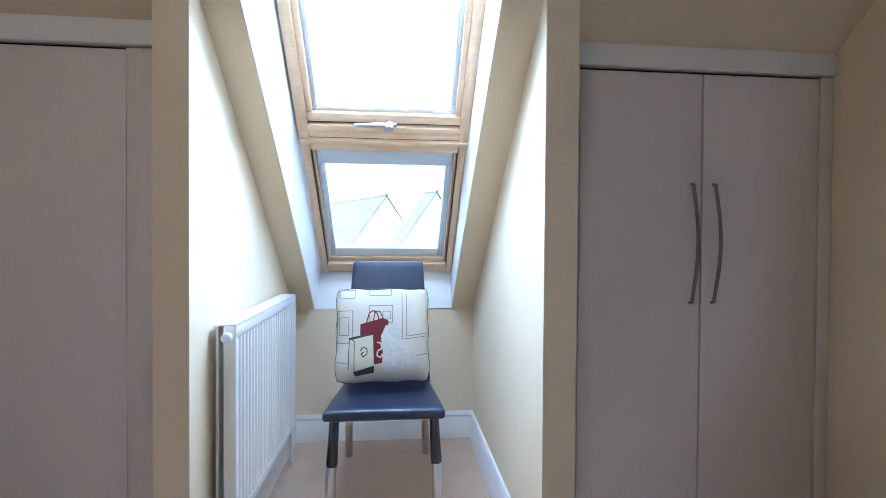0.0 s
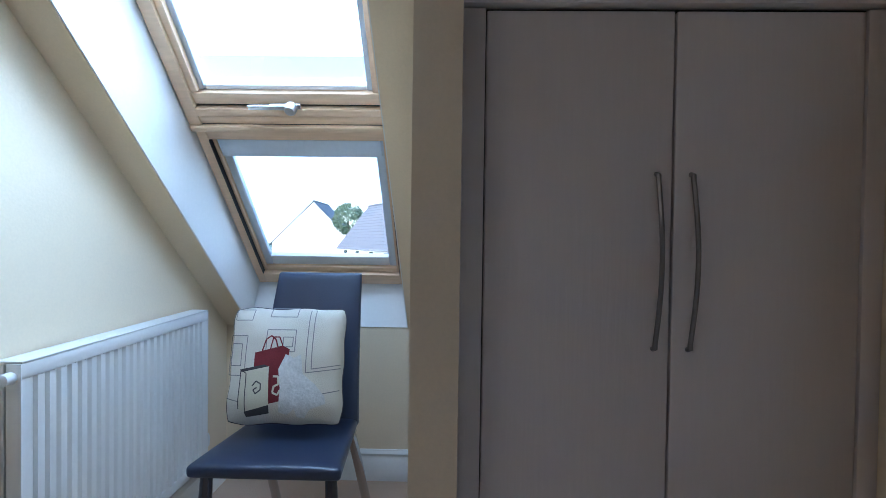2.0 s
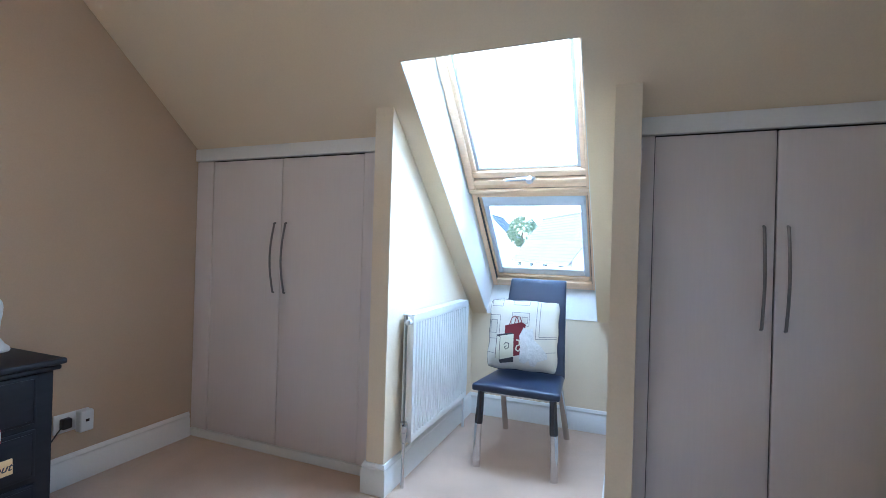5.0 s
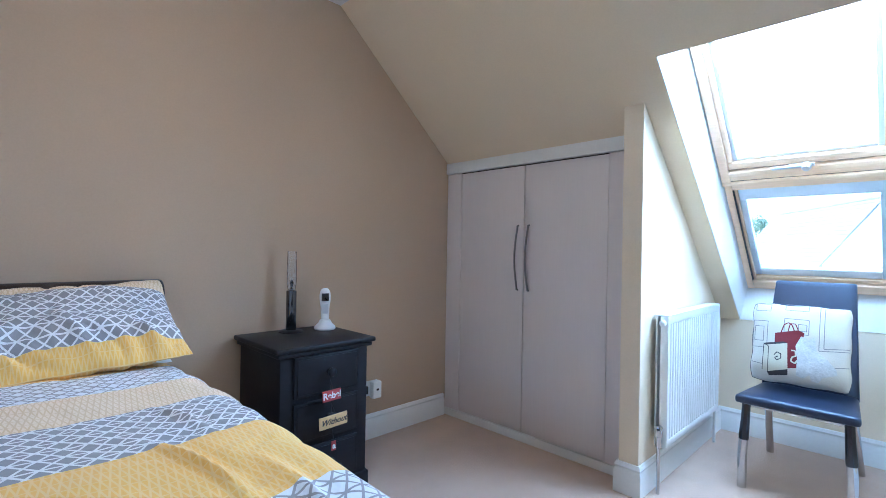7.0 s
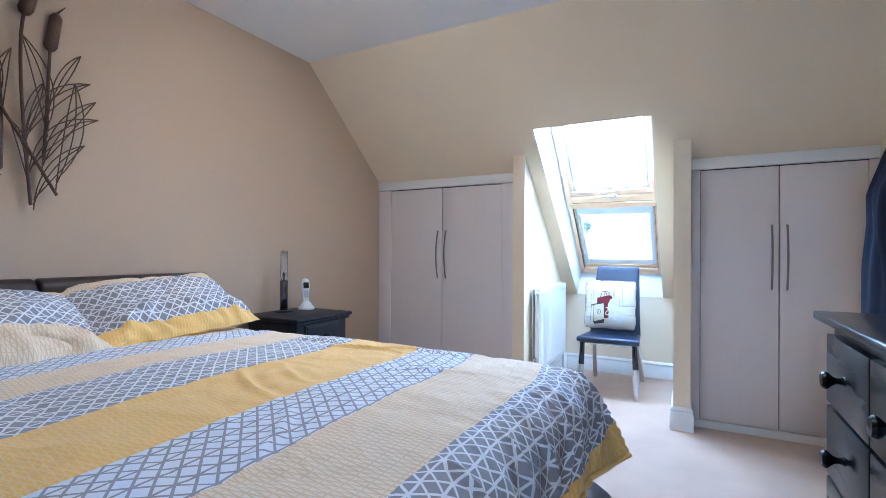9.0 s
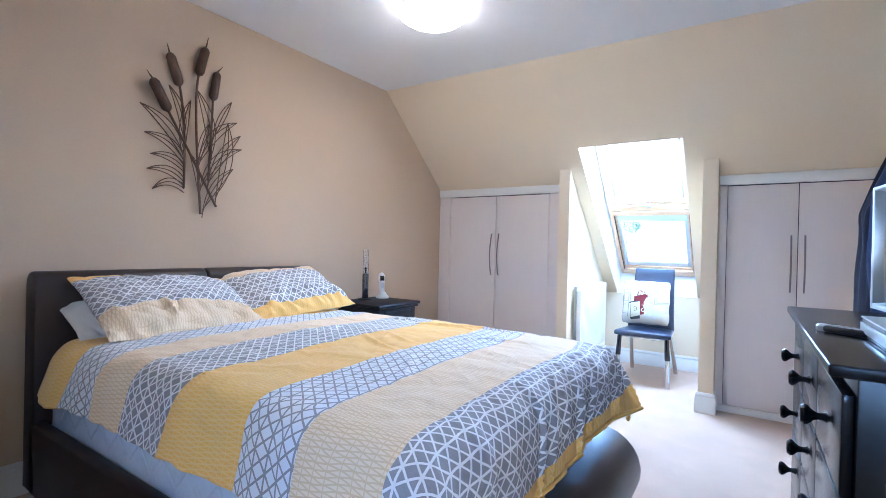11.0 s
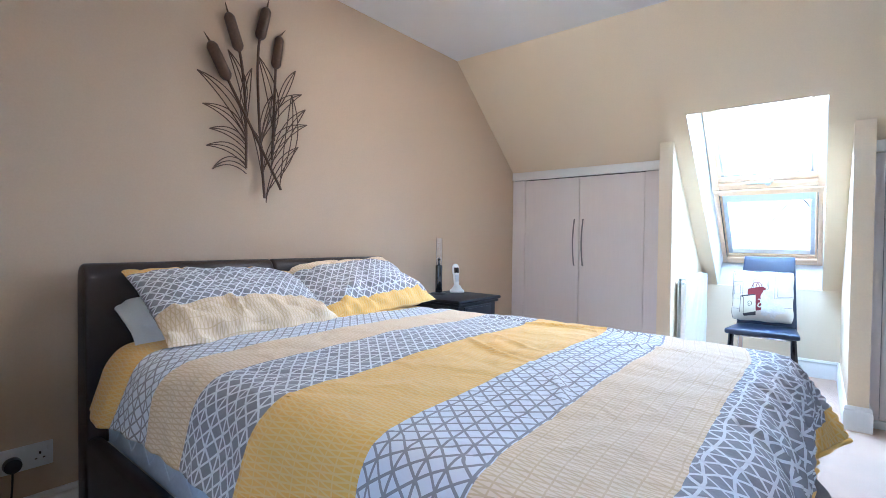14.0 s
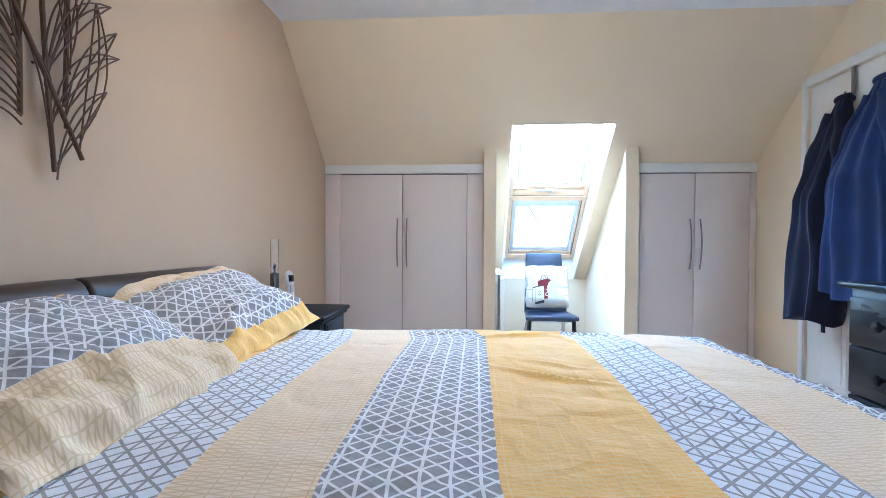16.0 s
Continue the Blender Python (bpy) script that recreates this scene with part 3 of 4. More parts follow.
FOLDS = [(-0.72, -0.62, -0.33, -0.55, 0.02, 0.018), (-0.68, -0.98, -0.32, -1.16, -0.03, 0.016), (-0.62, -0.88, -0.36, -1.02, -0.02, 0.011),
         (-0.95, -0.56, -0.66, -0.50, 0.015, 0.014), (-0.55, -0.48, -0.10, -0.50, 0.02, 0.014),
         (-0.33, -0.82, 0.05, -0.66, 0.025, 0.009), (-0.92, -0.90, -0.80, -1.10, 0.01, 0.010), (-0.30, -1.15, -0.12, -1.45, 0.02, 0.009)]


def duvet_place(s, t):
    u = -1.58 + s * (DX1 + UEND + 1.58)
    v = (DY0 - VSIDE) + t * (DY1 + VSIDE - DY0 + VSIDE)
    wav = 0.5 + 0.5 * math.sin(u * 9 + 1.3)
    corner = max(0.0, 1 - abs(v + 0.42) / 0.22)
    ex, dx = rolled(u - DX1, 0.12, 0.04 + 0.55 * corner)
    if v < DY0:
        ry, dy = rolled(DY0 - v, 0.11, 0.22 + 0.16 * wav)
        y = DY0 - ry
    elif v > DY1:
        ry, dy = rolled(v - DY1, 0.11, 0.25)
        y = DY1 + ry
    else:
        y, dy = v, 0.0
    x = DX1 + ex if u > DX1 else u
    cx, cy = (u + 0.6) / 1.0, (v - (DY0 + DY1) / 2) / 0.85
    z = 0.685 + 0.022 * (1 - min(1, cx * cx)) + 0.026 * (1 - min(1, cy * cy)) - math.hypot(dx, dy)
    p = Vector((u, v, 0))
    w = 0.007 * noise.noise(p * 2.4) + 0.004 * noise.noise(Vector((u * 5.5 + v * 2, v * 9 - u * 3, 2.0)))
    crease = abs(noise.noise(Vector((u * 2.6 + v * 1.7, v * 4.2 - u * 1.1, 8.0))))
    w -= 0.006 * max(0, 1 - crease * 8) * (0.4 + 0.6 * noise.noise(p * 2 + Vector((4, 0, 0))) ** 2 * 4)
    for u0, v0, u1, v1, bow, high in FOLDS:
        # a pinched fold along a bowed line, fading out at its ends
        du, dv = u1 - u0, v1 - v0
        run = math.hypot(du, dv)
        k = ((u - u0) * du + (v - v0) * dv) / run ** 2
        if 0 < k < 1:
            off = ((v - v0) * du - (u - u0) * dv) / run - bow * math.sin(math.pi * k)
            w += 0.8 * high * math.sin(math.pi * k) * (math.exp(-(off / 0.013) ** 2) - 0.5 * math.exp(-((off - 0.03) / 0.02) ** 2))
    # gathers that fan down over the foot end
    drape = min(1.0, max(0.0, (u - 0.02) / 0.3)) * min(1.0, max(0.0, (v + 1.75) / 0.3))
    if drape:
        g = noise.noise(Vector((v * 9 + u * 2.2, u * 1.6, 6.0)))
        ridge = max(0.0, 1 - abs(g) * 5.5)
        fold = 0.020 * drape * ridge
        w += fold * 0.6
        x += fold * 0.9
    if v < DY0:
        z += 0.03 * ((DY0 - v) / VSIDE) ** 2 * noise.noise(Vector((u * 4.5, 1.0, 11.0)))
    if dx or dy:
        x += 0.014 * noise.noise(Vector((u * 6, v * 10, 1))) * (1 if dx else 0.3)
        y += 0.016 * noise.noise(Vector((u * 11, v * 5, 3))) * (1 if dy else 0.3)
    return Vector((x, y, z + w))


def duvet_uv(s, t):
    v = (DY0 - VSIDE) + t * (DY1 + VSIDE - DY0 + VSIDE)
    u = -1.58 + s * (DX1 + UEND + 1.58)
    return u - 0.10 * max(0.0, -1.6 - v) + min(0.06, 0.2 * max(0.0, v + 0.62)), v


duvet = thing("duvet", "yellow, cream and grey banded geometric-print duvet spread on the bed", "duvet")
ob = part("cover", grid(B(), 280, 240, duvet_place, duvet_uv), M_DUVET, duvet)
sol = ob.modifiers.new("thickness", "SOLIDIFY")
sol.thickness, sol.offset = 0.02, -1
part("hem", tube(B(), [duvet_place(1.0, k / 160) + Vector((0, 0, -0.008)) for k in range(161)], 0.007, 8), M_HEM, duvet, "stitched yellow hem")


def pillow_bm(length, width, thick, seed, sag=0.03):
    """A soft pillow lying in x (length) and y (width), with pinched corners."""
    bm = B()

    def side(sign):
        def place(s, t):
            a, b = 2 * s - 1, 2 * t - 1
            puff = (max(0, 1 - abs(a) ** 2.8) * max(0, 1 - abs(b) ** 2.2)) ** 0.62
            pin = 1 - 0.05 * (a * a) * (1 - abs(b)) - 0.02
            x, y = a * length / 2 * (1 - 0.045 * (1 - b * b) * a * a), b * width / 2 * (1 - 0.06 * (1 - a * a) * b * b) * pin
            q = Vector((x * 5 + seed, y * 6, sign + seed))
            w = 0.012 * noise.noise(q) + 0.009 * noise.noise(q * 2.6)
            w -= 0.014 * max(0, 1 - abs(noise.noise(Vector((x * 7 + y * 5 + seed, y * 9, 3)))) * 8) * (0.3 + abs(b))
            low = max(0.0, -b - 0.05)
            w += 0.045 * low * (0.5 - abs(noise.noise(Vector((x * 11 + y * 5 + seed * 3, y * 5, 6))) * 2)) * 0.7 + 0.016 * noise.noise(Vector((x * 3 - y * 9 + seed, y * 3 + x * 5, 9)))
            gather = abs(noise.noise(Vector((x * 6.5 + y * 3 + seed * 2, y * 2.5 - x * 2, 13))))
            w += 0.026 * max(0.0, 1 - gather * 4.5) * min(1.0, low * 2.2)
            y += 0.016 * noise.noise(Vector((x * 8 + seed, 4.0, b))) * abs(b) ** 4
            return Vector((x, y - sag * (1 - a * a) * (b < 0) * b * b * 0.3, sign * puff * thick / 2 + w * puff ** 0.5))
        return place
    for sign in (1, -1):
        grid(bm, 84, 60, side(sign), lambda s, t: ((s - 0.5) * length, (t - 0.5) * width))
    bmesh.ops.remove_doubles(bm, verts=bm.verts, dist=0.0008)
    bmesh.ops.recalc_face_normals(bm, faces=bm.faces)
    return bm


def pillow(label, mat, m, length=0.72, width=0.48, thick=0.17, seed=1.0):
    ob = whole("pillow", pillow_bm(length, width, thick, seed), mat, label, "pillow", "pillows on the bed")
    ob.matrix_world = m
    return ob


pillow("plain white cotton pillow under the printed ones", M_COTTON, pose(-1.655, -1.375, 0.76, 22, 0, 90), 0.70, 0.34, 0.15, 7.0)
pillow("plain white cotton pillow under the printed ones", M_COTTON, pose(-1.655, -0.69, 0.76, 22, 0, 90), 0.66, 0.34, 0.15, 9.0)
pillow("grey lattice-print pillow with a cream lower band", M_PILLOW_A, pose(-1.545, -1.33, 0.808, 26, 3, 91), 0.73, 0.52, 0.17, 1.0)
pillow("grey lattice-print pillow with a yellow lower band", M_PILLOW_B, pose(-1.585, -0.68, 0.83, 26, -3, 87), 0.70, 0.50, 0.165, 4.0)


# ---- bedside cabinets ----
def bedside(x0, y0, y1, label):
    x1, top = x0 + 0.443, 0.69
    c = thing("bedside_cabinet", label, "bedside cabinet", group="bedside cabinets")
    part("top", box(B(), x0, x1, y0, y1, top - 0.022, top, 0.008, 3), M_BLACKWOOD, c)
    part("moulding", box(B(), x0 + 0.01, x1 - 0.012, y0 + 0.012, y1 - 0.012, top - 0.042, top - 0.023, 0.007, 3), M_BLACKWOOD, c)
    a, b, f = y0 + 0.03, y1 - 0.03, x1 - 0.03
    part("body", box(B(), x0 + 0.01, f, a, b, 0.07, top - 0.043, 0.003), M_BLACKWOOD, c)
    part("plinth", box(B(), x0 + 0.005, f + 0.012, a - 0.012, b + 0.012, 0, 0.069, 0.006), M_BLACKWOOD, c)
    for i in range(3):
        z1 = top - 0.046 - i * 0.192
        z0 = z1 - 0.172
        d = part("drawer", box(B(), f + 0.001, f + 0.014, a + 0.055, b - 0.055, z0, z1, 0.006), M_BLACKWOOD, c)
        part("drawer_lip", box(B(), f + 0.0145, f + 0.018, a + 0.068, b - 0.068, z0 + 0.012, z1 - 0.012, 0.003), M_BLACKWOOD, d)
        bm = lathe(B(), [(0.012, 0), (0.008, 0.008), (0.009, 0.014), (0.019, 0.024), (0.02, 0.032), (0.013, 0.039), (0.004, 0.041)], pose(f + 0.018, (a + b) / 2, (z0 + z1) / 2 + 0.01, 0, 90, 0), 18)
        part("knob", bm, M_BLACKWOOD, d, "turned wooden knob")
    return c


bedside(-1.885, -0.005, 0.48, "black painted bedside cabinet with word tags on its knobs")
bedside(-1.75, -2.60, -2.115, "black painted three-drawer bedside cabinet under a candle jar")


def word_tag(text, y, z, w, h, mat, ink, size, tilt):
    m = pose(-1.402, y, z, 90, 0, 90) @ pose(0, 0, 0, 0, 0, tilt)
    t = thing("word_tag", f"small word tag reading {text} hung on a drawer knob", "tag", group="word tags")
    bm = box(B(), -w / 2, w / 2, -h / 2, h / 2, -0.003, 0.003, 0.002)
    bm.transform(m)
    part("board", bm, mat, t)
    bm = tube(B(), [m @ Vector((-w * 0.08, h / 2, 0.0)), m @ Vector((0.0, h / 2 + 0.045, -0.012)), m @ Vector((w * 0.08, h / 2, 0.0))], 0.0012, 6)
    part("cord", bm, M_INK, t)
    lettering("lettering", text, size, ink, t, m @ Matrix.Translation((0, 0, 0.0036)), bold=0.0004 if text == "Without" else 0.001, slant=0.4 if text == "Without" else 0.0)
    return t


word_tag("Rebel", 0.222, 0.478, 0.088, 0.046, M_SIGNRED, M_PLASTIC, 0.038, 2)
word_tag("Without", 0.232, 0.368, 0.135, 0.052, M_TAG, M_INK, 0.036, 2)
word_tag("a", 0.235, 0.262, 0.022, 0.04, M_SIGNRED, M_PLASTIC, 0.035, 0)
word_tag("Clue", 0.235, 0.15, 0.085, 0.048, M_INK, M_OFFWHITE, 0.036, 4)

# tall oil candle, telephone and candle jar
cn = thing("candle_holder", "dark metal candle holder with a clear glass chimney", "candle holder", pose(-1.80, 0.235, 0.69))
part("base", lathe(B(), [(0.058, 0), (0.058, 0.004), (0.05, 0.008), (0.012, 0.01)], None, 32), M_BLACKPL, cn)
part("stem", lathe(B(), [(0.023, 0.0105), (0.024, 0.012), (0.024, 0.196), (0.022, 0.20), (0.006, 0.201)], None, 28), material("dark_chrome", (0.16, 0.16, 0.17), 0.15, 1.0, vary=0.05, bump=0.0), cn)
part("burner", lathe(B(), [(0.006, 0.202), (0.006, 0.225), (0.009, 0.228), (0.009, 0.24), (0.003, 0.252)], None, 14), M_BLACKPL, cn)
bm = lathe(B(), [(0.0175, 0.203), (0.0225, 0.235), (0.0225, 0.29), (0.021, 0.39), (0.0197, 0.39), (0.0212, 0.29), (0.0212, 0.235), (0.0162, 0.204)], None, 28)
ch = part("chimney", bm, glass_material("frosted_glass", (0.97, 0.98, 1.0), 0.25), cn, "clear glass chimney")

ph = thing("cordless_telephone", "white cordless telephone standing in its charging cradle", "telephone", pose(-1.765, 0.40, 0.69, 0, 0, 62))
part("cradle", lathe(B(), [(0.05, 0), (0.053, 0.006), (0.05, 0.016), (0.036, 0.028), (0.026, 0.046), (0.022, 0.05)], pose(0, 0, 0), 24), M_PLASTIC, ph)
bm = lathe(B(), [(0.006, 0.0), (0.017, 0.004), (0.020, 0.02), (0.0205, 0.05), (0.022, 0.085), (0.0265, 0.115), (0.028, 0.14), (0.0255, 0.16), (0.018, 0.174), (0.006, 0.18)], None, 32)
bm.transform(pose(0, 0.004, 0.026, -9, 0, 0) @ Matrix.Diagonal((1, 0.6, 1, 1)))
hs = part("handset", bm, M_PLASTIC, ph)
for nm, z0, z1, mt in (("display", 0.112, 0.152, M_SCREEN), ("keypad", 0.05, 0.098, M_SILVERPL)):
    wide = 0.018 if nm == "display" else 0.014
    bm = box(B(), -wide, wide, -0.0176, -0.0095, z0, z1, 0.003, 2)
    bm.transform(pose(0, 0.004, 0.026, -9, 0, 0))
    part(nm, bm, mt, hs)

jar = thing("candle_jar", "red wax candle in a glass jar with a glass lid", "candle", pose(-1.66, -2.205, 0.69))
part("wax", lathe(B(), [(0.042, 0.006), (0.044, 0.01), (0.044, 0.098), (0.042, 0.10)], None, 28), M_WAX, jar)
part("jar", lathe(B(), [(0.046, 0), (0.05, 0.006), (0.05, 0.105), (0.042, 0.122), (0.034, 0.128), (0.036, 0.135), (0.033, 0.135), (0.031, 0.128), (0.0452, 0.104), (0.0452, 0.004)], None, 32), M_GLASS, jar)
part("lid", lathe(B(), [(0.030, 0.136), (0.037, 0.138), (0.037, 0.146), (0.028, 0.15), (0.026, 0.165), (0.03, 0.178), (0.022, 0.184)], None, 28), M_GLASS, jar, "clear glass lid")
bm = B()
grid(bm, 14, 1, lambda s, t: Vector((0.0508 * math.cos(radians(-70 + 130 * s)), 0.0508 * math.sin(radians(-70 + 130 * s)), 0.03 + 0.05 * t)))
part("label", bm, material("dark_red_label", (0.16, 0.03, 0.03), 0.5, vary=0.2, bump=0.0), jar, "dark red paper label")
bm = B()
for z in (0.045, 0.058):
    grid(bm, 10, 1, lambda s, t: Vector((0.0512 * math.cos(radians(-40 + 70 * s)), 0.0512 * math.sin(radians(-40 + 70 * s)), z + 0.005 * t)))
part("print", bm, M_OFFWHITE, jar)


# ---- electrical plates ----
def socket(y, z, w, label, holes):
    s = thing("wall_socket", label, "socket", pose(XL, y, z))
    part("plate", box(B(), 0.0003, 0.009, -w / 2, w / 2, -0.043, 0.043, 0.003), M_PLASTIC, s)
    for hy in holes:
        bm = B()
        box(bm, 0.0088, 0.0096, hy - 0.003, hy + 0.003, 0.002, 0.012)
        for k in (-0.011, 0.011):
            box(bm, 0.0088, 0.0096, hy + k - 0.0035, hy + k + 0.0035, -0.014, -0.009)
        part("pin_holes", bm, M_BLACKPL, s)
        part("rocker", box(B(), 0.0088, 0.0125, hy + 0.02, hy + 0.032, 0.012, 0.03, 0.0015), M_PLASTIC, s)
    return s


socket(-1.935, 0.28, 0.147, "white double wall socket with a black plug in it", (-0.036, 0.036))
socket(-2.06, 0.28, 0.086, "white single wall socket beside the cabinet", (0.0,))
socket(0.755, 0.29, 0.147, "white double wall socket holding a plug-in unit", (-0.036, 0.036))
ad = thing("plug_adaptor", "white plug-in adaptor in the wall socket", "adaptor", pose(XL + 0.013, 0.795, 0.29))
part("body", box(B(), 0.0, 0.042, -0.03, 0.03, -0.052, 0.045, 0.008, 3), M_PLASTIC, ad)
part("indicator", box(B(), 0.0422, 0.0432, -0.008, 0.008, -0.006, 0.006, 0.0004), M_BLACKPL, ad)
sp = thing("power_plug", "small black mains plug beside the white adaptor", "plug", pose(XL + 0.0095, 0.722, 0.293))
part("plug", box(B(), 0.0, 0.03, -0.02, 0.02, -0.024, 0.022, 0.006, 3), M_BLACKPL, sp)
part("cable", tube(B(), curve((0.02, -0.018, -0.01), (0.03, -0.07, -0.06), (0.025, -0.16, -0.2)), 0.003, 8), M_BLACKPL, sp)
pl = thing("power_plug", "black mains plug with a cable trailing to the floor", "plug", pose(XL + 0.0095, -1.975, 0.272))
part("plug", lathe(B(), [(0.024, 0.0), (0.026, 0.006), (0.024, 0.03), (0.016, 0.036)], pose(0, 0, 0, 0, 90, 0), 20), M_BLACKPL, pl)
cable = [Vector((0.02, 0, -0.022)), Vector((0.03, -0.003, -0.07)), Vector((0.028, -0.008, -0.15)), Vector((0.03, -0.012, -0.22)), Vector((0.05, -0.01, -0.267)),
         Vector((0.07, 0.01, -0.268)), Vector((0.055, 0.045, -0.21)), Vector((0.05, 0.075, -0.20)), Vector((0.055, 0.10, -0.235)), Vector((0.075, 0.135, -0.268)), Vector((0.06, 0.19, -0.268))]
smooth_pts = []
for i in range(len(cable) - 1):
    p0, p1, p2, p3 = cable[max(i - 1, 0)], cable[i], cable[i + 1], cable[min(i + 2, len(cable) - 1)]
    for k in range(5):
        s = k / 5
        smooth_pts.append(0.5 * (2 * p1 + (p2 - p0) * s + (2 * p0 - 5 * p1 + 4 * p2 - p3) * s * s + (3 * p1 - p0 - 3 * p2 + p3) * s ** 3))
part("cable", tube(B(), smooth_pts, 0.0032, 8), M_BLACKPL, pl)

# ---- radiator in the niche ----
rad = thing("radiator", "white ribbed steel panel radiator under the skylight slope", "radiator")
RY0, RY1, RZ0, RZ1, RX = 1.405, 2.2, 0.205, 0.81, -0.466
bm = B()
rib, pitch = [], 0.0325
y = RY0 + 0.022
rib.append((RX, RY0))
while y < RY1 - 0.03:
    rib += [(RX, y), (RX - 0.0085, y + 0.004), (RX - 0.0085, y + 0.0135), (RX, y + 0.018)]
    y += pitch
rib.append((RX, RY1))
rows = [[bm.verts.new((x, yy, z)) for x, yy in rib] for z in (RZ0 + 0.0355, RZ1 - 0.0355)]
for i in range(len(rib) - 1):
    bm.faces.new((rows[0][i], rows[0][i + 1], rows[1][i + 1], rows[1][i]))
part("fluted_panel", bm, M_WHITE, rad)
for z0, z1 in ((RZ0, RZ0 + 0.035), (RZ1 - 0.035, RZ1)):
    part("panel_band", box(B(), RX - 0.008, RX, RY0, RY1, z0, z1, 0.002), M_WHITE, rad)
part("panel_back", box(B(), RX - 0.0125, RX - 0.0095, RY0, RY1, RZ0, RZ1), M_WHITE, rad)
part("rear_panel", box(B(), -0.528, -0.518, RY0 + 0.01, RY1 - 0.01, RZ0, RZ1 - 0.005, 0.003), M_WHITE, rad)
part("top_grille", box(B(), -0.53, RX + 0.001, RY0 - 0.001, RY1 + 0.001, RZ1 + 0.0005, RZ1 + 0.006, 0.002), M_WHITE, rad)
for a, b in ((RY0 - 0.004, RY0 - 0.0005), (RY1 + 0.0005, RY1 + 0.004)):
    part("end_cap", box(B(), -0.50, RX + 0.001, a, b, RZ0, RZ1, 0.001), M_WHITE, rad)
part("bleed_valve", lathe(B(), [(0.012, 0), (0.014, 0.004), (0.014, 0.026), (0.008, 0.03)], pose(-0.485, RY0 - 0.004, RZ1 - 0.03, 90, 0, 0), 16), M_PLASTIC, rad, "white bleed valve cap")
for yv, s in ((RY0 - 0.03, 1), (RY1 + 0.03, -1)):
    bm = lathe(B(), [(0.008, -0.26), (0.008, -0.05), (0.013, -0.045), (0.013, 0.0), (0.018, 0.004), (0.02, 0.035), (0.016, 0.05)], pose(-0.492, yv, RZ0 + 0.055), 16)
    tube(bm, [(-0.492, yv, RZ0 + 0.03), (-0.492, yv + 0.045 * s, RZ0 + 0.03)], 0.009, 10)
    part("valve", bm, M_CHROME if s > 0 else M_PLASTIC, rad)
part("bracket", box(B(), NL + 0.0005, -0.5285, 1.6, 1.63, 0.3, 0.75), M_WHITE, rad)
part("bracket", box(B(), NL + 0.0005, -0.5285, 1.95, 1.98, 0.3, 0.75), M_WHITE, rad)

# ---- chair in the niche ----
chair = thing("dining_chair", "black leather dining chair with chrome tube legs in the niche", "chair")
CX, CY, SW = -0.043, 1.93, 0.45


def seat_place(sign):
    def f(s, t):
        a, b = 2 * s - 1, 2 * t - 1
        w = SW / 2 - 0.035 * t
        e = (1 - abs(a) ** 6) * (1 - abs(b) ** 6)
        return Vector((CX + a * w, 1.70 + 0.43 * t, (0.442 + 0.012 * e - 0.012 * t) if sign > 0 else (0.405 - 0.006 * e)))
    return f


bm = B()
grid(bm, 20, 20, seat_place(1))
grid(bm, 20, 20, seat_place(-1))
rim = [e for e in bm.edges if e.is_boundary]
bmesh.ops.bridge_loops(bm, edges=rim)
bmesh.ops.recalc_face_normals(bm, faces=bm.faces)
edge = [e for e in bm.edges if len(e.link_faces) == 2 and e.calc_face_angle(0) > 0.9]
bmesh.ops.bevel(bm, geom=edge, offset=0.012, segments=3, profile=0.5, affect="EDGES")
part("seat", bm, M_BLACKLEATHER, chair)
bm = B()


def back_place(off):
    def f(s, t):
        a = 2 * s - 1
        w = 0.195 - 0.028 * t
        return Vector((CX + a * w, 2.095 + 0.172 * t ** 1.3 + off - 0.008 * math.sin(math.pi * s), 0.41 + 0.553 * t))
    return f


grid(bm, 14, 20, back_place(0.0))
grid(bm, 14, 20, back_place(0.034))
bmesh.ops.bridge_loops(bm, edges=[e for e in bm.edges if e.is_boundary])
bmesh.ops.recalc_face_normals(bm, faces=bm.faces)
edge = [e for e in bm.edges if len(e.link_faces) == 2 and e.calc_face_angle(0) > 0.9]
bmesh.ops.bevel(bm, geom=edge, offset=0.008, segments=2, profile=0.5, affect="EDGES")
part("backrest", bm, M_BLACKLEATHER, chair)
for sx in (-1, 1):
    fx = CX + sx * 0.198
    pts = [(fx - sx * 0.012, 1.748, 0.40), (fx - sx * 0.008, 1.746, 0.30), (fx, 1.745, 0.18), (fx + sx * 0.002, 1.745, 0.0)]
    front_leg = part("leg", tube(B(), pts, [0.016, 0.018, 0.020, 0.020], 16), M_CHROME, chair)
    pts = [(fx - sx * 0.0125, 1.748, 0.403), (fx - sx * 0.009, 1.7465, 0.32), (fx - sx * 0.004, 1.7455, 0.24), (fx - sx * 0.003, 1.7455, 0.228)]
    part("sleeve", tube(B(), pts, [0.0175, 0.019, 0.0215, 0.0205], 16), M_DARKCHROME, front_leg, "dark polished sleeve round the chrome leg")
    pts = [(CX + sx * 0.165, 2.10, 0.40), (CX + sx * 0.178, 2.20, 0.22), (CX + sx * 0.190, 2.325, 0.0)]
    part("leg", tube(B(), curve(*pts), 0.018, 14), M_CHROME, chair)
part("seat_frame", box(B(), CX - 0.19, CX + 0.19, 1.745, 2.10, 0.385, 0.399, 0.004), M_CHROME, chair)

# cushion with a printed front
CM = pose(-0.058, 1.945, 0.672, 78, 0, 2)
CS, CT = 0.395, 0.135


